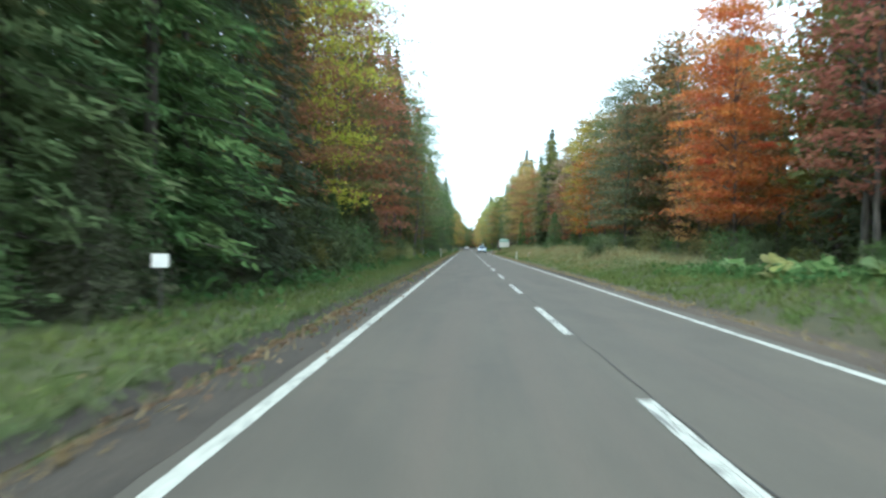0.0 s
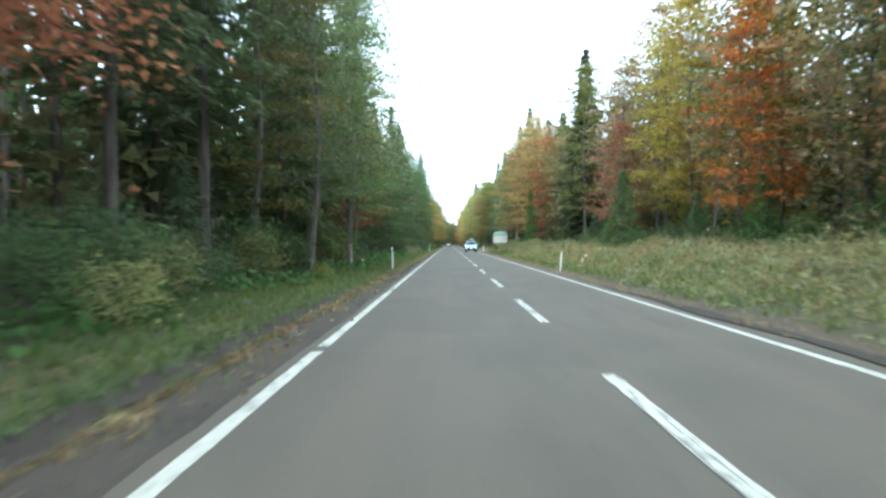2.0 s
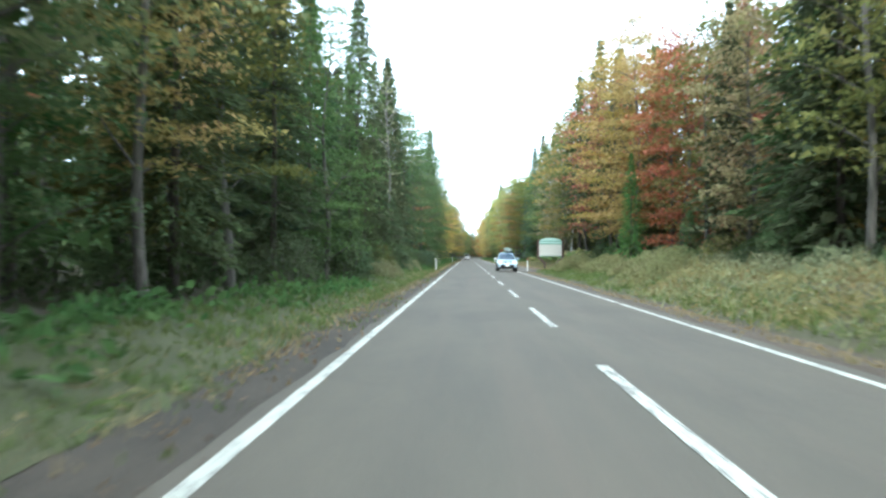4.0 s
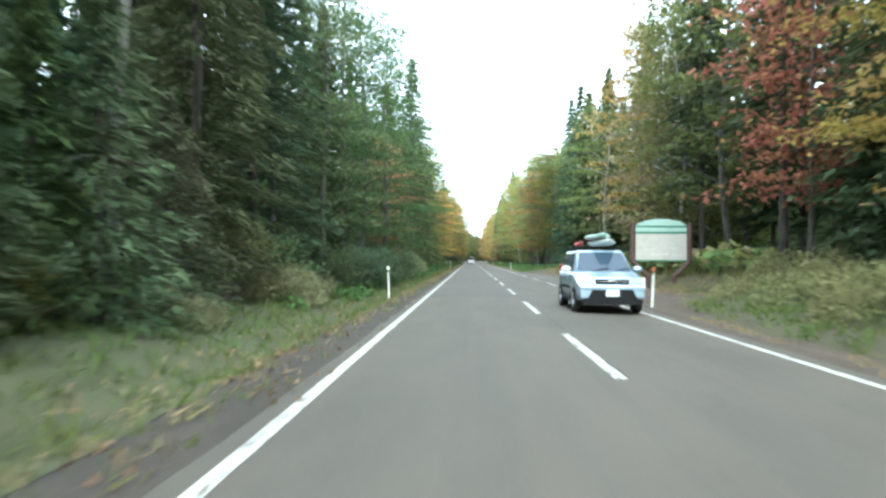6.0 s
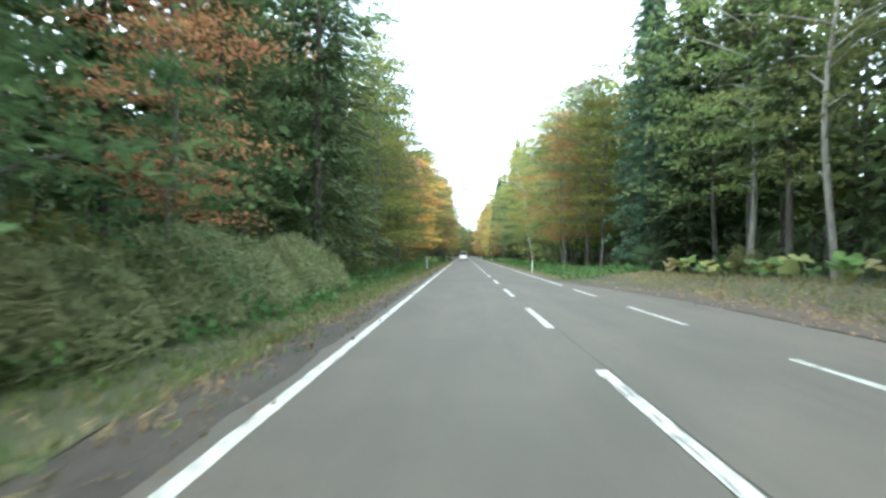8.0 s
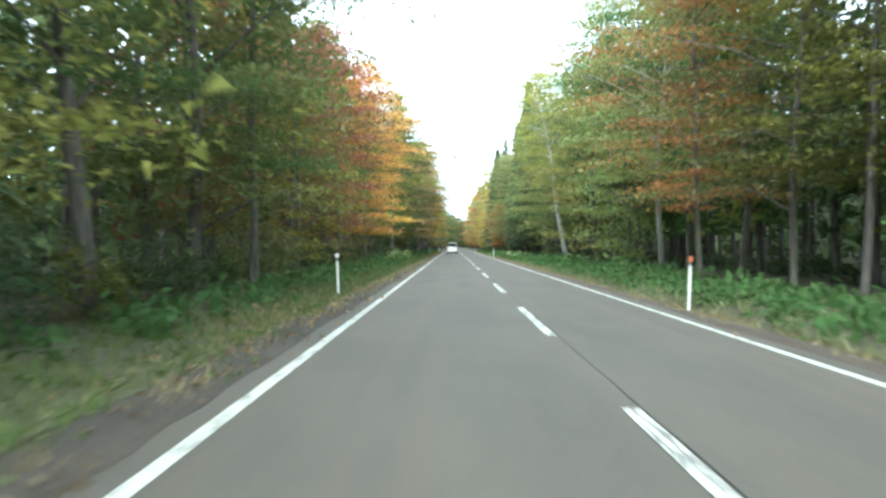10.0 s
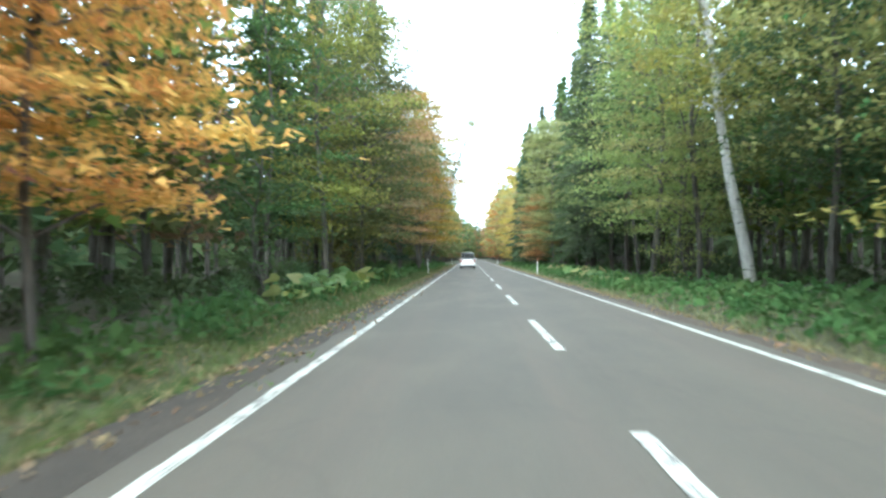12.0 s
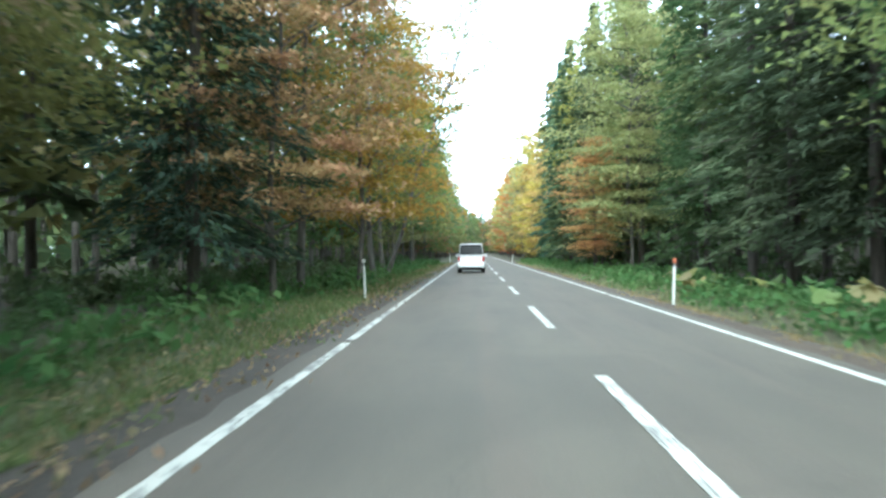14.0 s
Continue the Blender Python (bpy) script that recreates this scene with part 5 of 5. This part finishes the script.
def suv_car(x, y):
    root = empty("suv", x, y, -0.02 * abs(x))
    tagged(root, "silver-blue compact SUV on the far lane, boards on its roof", "car")
    L, H, wb, r = 4.45, 0.88, (-1.36, 1.27), 0.335

    def top(v):
        if v < -1.95:
            return 0.80 + 0.12 * smooth(-2.23, -1.95, v)
        if v < -1.0:
            return 0.92 + 0.13 * smooth(-1.95, -1.0, v)
        return 1.05 - 0.06 * smooth(1.9, 2.2, v)
    part("body", shell(L, H, 0.33, top, 0.10, 0.08, wb, 0.40), SILVER, root)
    slab("underbody", root, BLACK, -0.66, -2.0, 0.24, 0.66, 2.05, 0.72, 0.05, "black underbody")
    c = cabin(0.80, 0.62, 1.03, 1.63, -1.12, 2.14, -0.30, 1.86)
    cab = part("cabin", cabin_mesh(c), SILVER, root)
    part("windscreen", pane(c, ("fl0", "fr0", "fr1", "fl1"), 0.05, 0.95, 0.05, 0.90, 1), GLASS, cab, "tinted windscreen reflecting the sky")
    part("rear_window", pane(c, ("br0", "bl0", "bl1", "br1"), 0.08, 0.92, 0.18, 0.88, 1), GLASS, cab)
    for a, out in ((("fl0", "bl0", "bl1", "fl1"), -1), (("fr0", "br0", "br1", "fr1"), 1)):
        for u0, u1, sk in ((0.10, 0.38, 0.02), (0.41, 0.66, 0.0), (0.69, 0.93, 0.01)):
            part("side_window", pane(c, a, u0, u1, 0.10, 0.86, out, skew=sk), GLASS, cab)
    for xw in wb:
        for s in (-1, 1):
            wheel(root, s * 0.77, xw, r, s)
    for s in (-1, 1):
        bm = bmesh.new(); bmesh.ops.create_uvsphere(bm, u_segments=16, v_segments=10, radius=1.0, matrix=Matrix.LocRotScale((s * 0.96, -0.72, 1.12), None, (0.13, 0.075, 0.085)))
        for f in bm.faces:
            f.smooth = True
        part("door_mirror", bm, CREAM if s < 0 else SILVER, root)
        bm = bmesh.new()
        v = [bm.verts.new(p) for p in ((s * 0.43, -2.285, 0.745), (s * 0.83, -2.15, 0.735), (s * 0.885, -1.86, 0.925), (s * 0.46, -2.17, 0.905))]
        w = [bm.verts.new(q.co + Vector((0, 0.06, 0))) for q in v]
        bm.faces.new(v); bm.faces.new(w[::-1])
        for i in range(4):
            bm.faces.new((v[i], w[i], w[(i + 1) % 4], v[(i + 1) % 4]))
        bmesh.ops.recalc_face_normals(bm, faces=bm.faces)
        part("headlight", bm, LAMP, root, "clear headlight")
        slab("fog_lamp_pocket", root, BLACK, s * 0.66 - 0.10, -2.21, 0.42, s * 0.66 + 0.10, -2.12, 0.53, 0.02)
        slab("side_moulding", root, BLACK, s * 0.885 - 0.012, -0.85, 0.60, s * 0.885 + 0.012, 0.95, 0.68, 0.008, "dark side moulding")
        slab("sill_cladding", root, BLACK, s * 0.84 - 0.05, -0.92, 0.27, s * 0.84 + 0.05, 0.84, 0.37, 0.02)
        bm = bmesh.new(); cyl(bm, (s * 0.58, -0.25, 1.69), (s * 0.58, 1.75, 1.68), 0.022, 0.022, 8); part("roof_rail", bm, BLACK, root)
        slab("tail_light", root, TAIL, s * 0.74 - 0.06, 2.06, 0.80, s * 0.74 + 0.06, 2.17, 1.22, 0.03, "red tail light")
        for yy in (-0.12, 0.86):
            slab("door_handle", root, SILVER, s * 0.885 - 0.02, yy, 0.90, s * 0.885 + 0.02, yy + 0.20, 0.935, 0.008)
        for yy in (-0.90, 0.10, 1.02):
            slab("door_seam", root, BLACK, s * 0.878 - 0.004, yy, 0.42, s * 0.878 + 0.004, yy + 0.012, 0.98, 0.0)
    bumper = slab("front_bumper", root, SILVER, -0.82, -2.28, 0.61, 0.82, -2.06, 0.745, 0.05)
    slab("bumper_corner", root, SILVER, -0.80, -2.25, 0.40, -0.50, -2.05, 0.66, 0.05)
    slab("bumper_corner", root, SILVER, 0.50, -2.25, 0.40, 0.80, -2.05, 0.66, 0.05)
    bm = bmesh.new()
    outline = ((-0.50, 0.625), (0.50, 0.625), (0.60, 0.42), (0.76, 0.36), (0.72, 0.25), (-0.72, 0.25), (-0.76, 0.36), (-0.60, 0.42))
    fore, aft = [bm.verts.new((x0, -2.275, z0)) for x0, z0 in outline], [bm.verts.new((x0, -2.0, z0)) for x0, z0 in outline]
    bm.faces.new(fore), bm.faces.new(aft[::-1])
    for i in range(8):
        bm.faces.new((fore[i], aft[i], aft[(i + 1) % 8], fore[(i + 1) % 8]))
    bmesh.ops.recalc_face_normals(bm, faces=bm.faces)
    lower = part("lower_bumper", bm, BLACK, root, "black strip for the shade under the rear bumper and intake")
    grille = slab("grille", root, BLACK, -0.42, -2.262, 0.765, 0.42, -2.12, 0.885, 0.025, "dark slotted grille")
    slab("grille_bridge", grille, CHROME, -0.10, -2.272, 0.79, 0.10, -2.20, 0.86, 0.02)
    for s in (-1, 1):
        slab("grille_slat", grille, CHROME, s * 0.25 - 0.14, -2.270, 0.821, s * 0.25 + 0.14, -2.258, 0.829, 0.003)
    slab("skid_plate", lower, SILVER, -0.34, -2.272, 0.245, 0.34, -2.20, 0.285, 0.015, "narrow silver skid plate")
    bm = bmesh.new(); cyl(bm, (0, -2.284, 0.825), (0, -2.27, 0.825), 0.042, 0.042, 20); part("badge", bm, CHROME, grille, "plain round chrome badge")
    plate = slab("number_plate", root, PLATE, -0.165, -2.30, 0.455, 0.165, -2.285, 0.62, 0.004, "white number plate with plain bars")
    for x0, x1, z0, z1 in ((-0.07, 0.07, 0.575, 0.60), (-0.13, -0.02, 0.48, 0.555), (0.02, 0.13, 0.48, 0.555)):
        slab("print_bar", plate, GREY_PRINT, x0, -2.304, z0, x1, -2.3005, z1, 0.0)
    for s in (-0.3, 0.25):
        bm = bmesh.new(); cyl(bm, (s, -1.12, 1.075), (s + 0.45, -0.98, 1.16), 0.012, 0.01, 6); part("wiper", bm, BLACK, root)
    for yy in (0.1, 1.3):
        bm = bmesh.new(); cyl(bm, (-0.66, yy, 1.72), (0.66, yy, 1.72), 0.02, 0.02, 8); part("roof_bar", bm, BLACK, root)

    def board(name, mat, x0, z, length, wide, thick, label):
        bm = bmesh.new()
        bmesh.ops.create_uvsphere(bm, u_segments=20, v_segments=12, radius=1.0)
        for q in bm.verts:
            k = 1 - abs(q.co.y) ** 3
            q.co = Vector((x0 + q.co.x * wide * (0.55 + 0.45 * k), 0.65 + q.co.y * length / 2, z + q.co.z * thick + 0.16 * max(0, abs(q.co.y) - 0.6)))
        for f in bm.faces:
            f.smooth = True
        ob = new(name, mesh_of(name, bm, mat))
        ob.matrix_basis = Matrix.Translation((x, y, -0.02 * abs(x)))
        tagged(ob, label, "roof load")
    board("roof_board", CREAM, 0.22, 1.85, 2.7, 0.36, 0.10, "white board strapped on the car roof")
    board("roof_board", MINT, 0.10, 2.02, 2.5, 0.33, 0.085, "pale mint green board on top of the roof load")
    board("rolled_mat", RED, -0.42, 1.80, 1.3, 0.11, 0.07, "red rolled mat on the car roof")


def minivan(x, y):
    root = empty("minivan", x, y, -0.02 * abs(x))
    tagged(root, "white minivan seen from behind in the near lane", "car")
    L, H, wb, r = 4.6, 0.85, (-1.4, 1.3), 0.31

    def top(v):
        if v > 1.55:
            return 0.98 - 0.20 * smooth(1.55, 2.3, v)
        return 0.98
    part("body", shell(L, H, 0.28, top, 0.04, 0.10, wb, 0.36), WHITE_CAR, root)
    slab("underbody", root, BLACK, -0.64, -2.1, 0.2, 0.64, 2.0, 0.7, 0.05, "black underbody")
    c = cabin(0.80, 0.68, 0.96, 1.84, -2.26, 1.6, -2.02, 0.55)
    cab = part("cabin", cabin_mesh(c), WHITE_CAR, root)
    part("rear_window", pane(c, ("fl0", "fr0", "fr1", "fl1"), 0.03, 0.97, 0.22, 0.90, 1), VAN_GLASS, cab, "dark tinted rear window")
    part("windscreen", pane(c, ("br0", "bl0", "bl1", "br1"), 0.05, 0.95, 0.05, 0.92, 1), VAN_GLASS, cab)
    for a, out in ((("fl0", "bl0", "bl1", "fl1"), -1), (("fr0", "br0", "br1", "fr1"), 1)):
        for u0, u1 in ((0.05, 0.30), (0.32, 0.58), (0.60, 0.82)):
            part("side_window", pane(c, a, u0, u1, 0.12, 0.84, out), VAN_GLASS, cab)
    for xw in wb:
        for s in (-1, 1):
            wheel(root, s * 0.75, xw, r, s)
    for s in (-1, 1):
        slab("tail_light", root, TAIL, s * 0.75 - 0.065, -2.33, 0.72, s * 0.75 + 0.065, -2.2, 1.05, 0.03, "red tail light")
        bm = bmesh.new(); bmesh.ops.create_uvsphere(bm, u_segments=12, v_segments=8, radius=1.0, matrix=Matrix.LocRotScale((s * 0.94, 1.15, 1.08), None, (0.11, 0.07, 0.09)))
        part("door_mirror", bm, WHITE_CAR, root)
    slab("rear_bumper", root, WHITE_CAR, -0.80, -2.38, 0.36, 0.80, -2.2, 0.62, 0.06)
    # black slab stands in for the shade below the bumper
    slab("bumper_shadow_strip", root, BLACK, -0.70, -2.36, 0.24, 0.70, -2.15, 0.37, 0.03, "black strip for the shade under the rear bumper")
    plate = slab("number_plate", root, PLATE, -0.165, -2.345, 0.74, 0.165, -2.33, 0.90, 0.004, "white number plate with plain bars")
    for x0, x1, z0, z1 in ((-0.13, -0.02, 0.76, 0.83), (0.02, 0.13, 0.76, 0.83)):
        slab("print_bar", plate, GREY_PRINT, x0, -2.349, z0, x1, -2.3455, z1, 0.0)
    slab("garnish", root, CHROME, -0.40, -2.34, 0.93, 0.40, -2.31, 0.97, 0.008)
    slab("roof_spoiler", root, WHITE_CAR, -0.62, -2.18, 1.78, 0.62, -1.85, 1.84, 0.02)
    bm = bmesh.new(); cyl(bm, (0.1, -2.33, 1.18), (-0.35, -2.27, 1.28), 0.012, 0.01, 6); part("wiper", bm, BLACK, root)


suv_car(1.85, 162.6)
minivan(-1.5, 356)
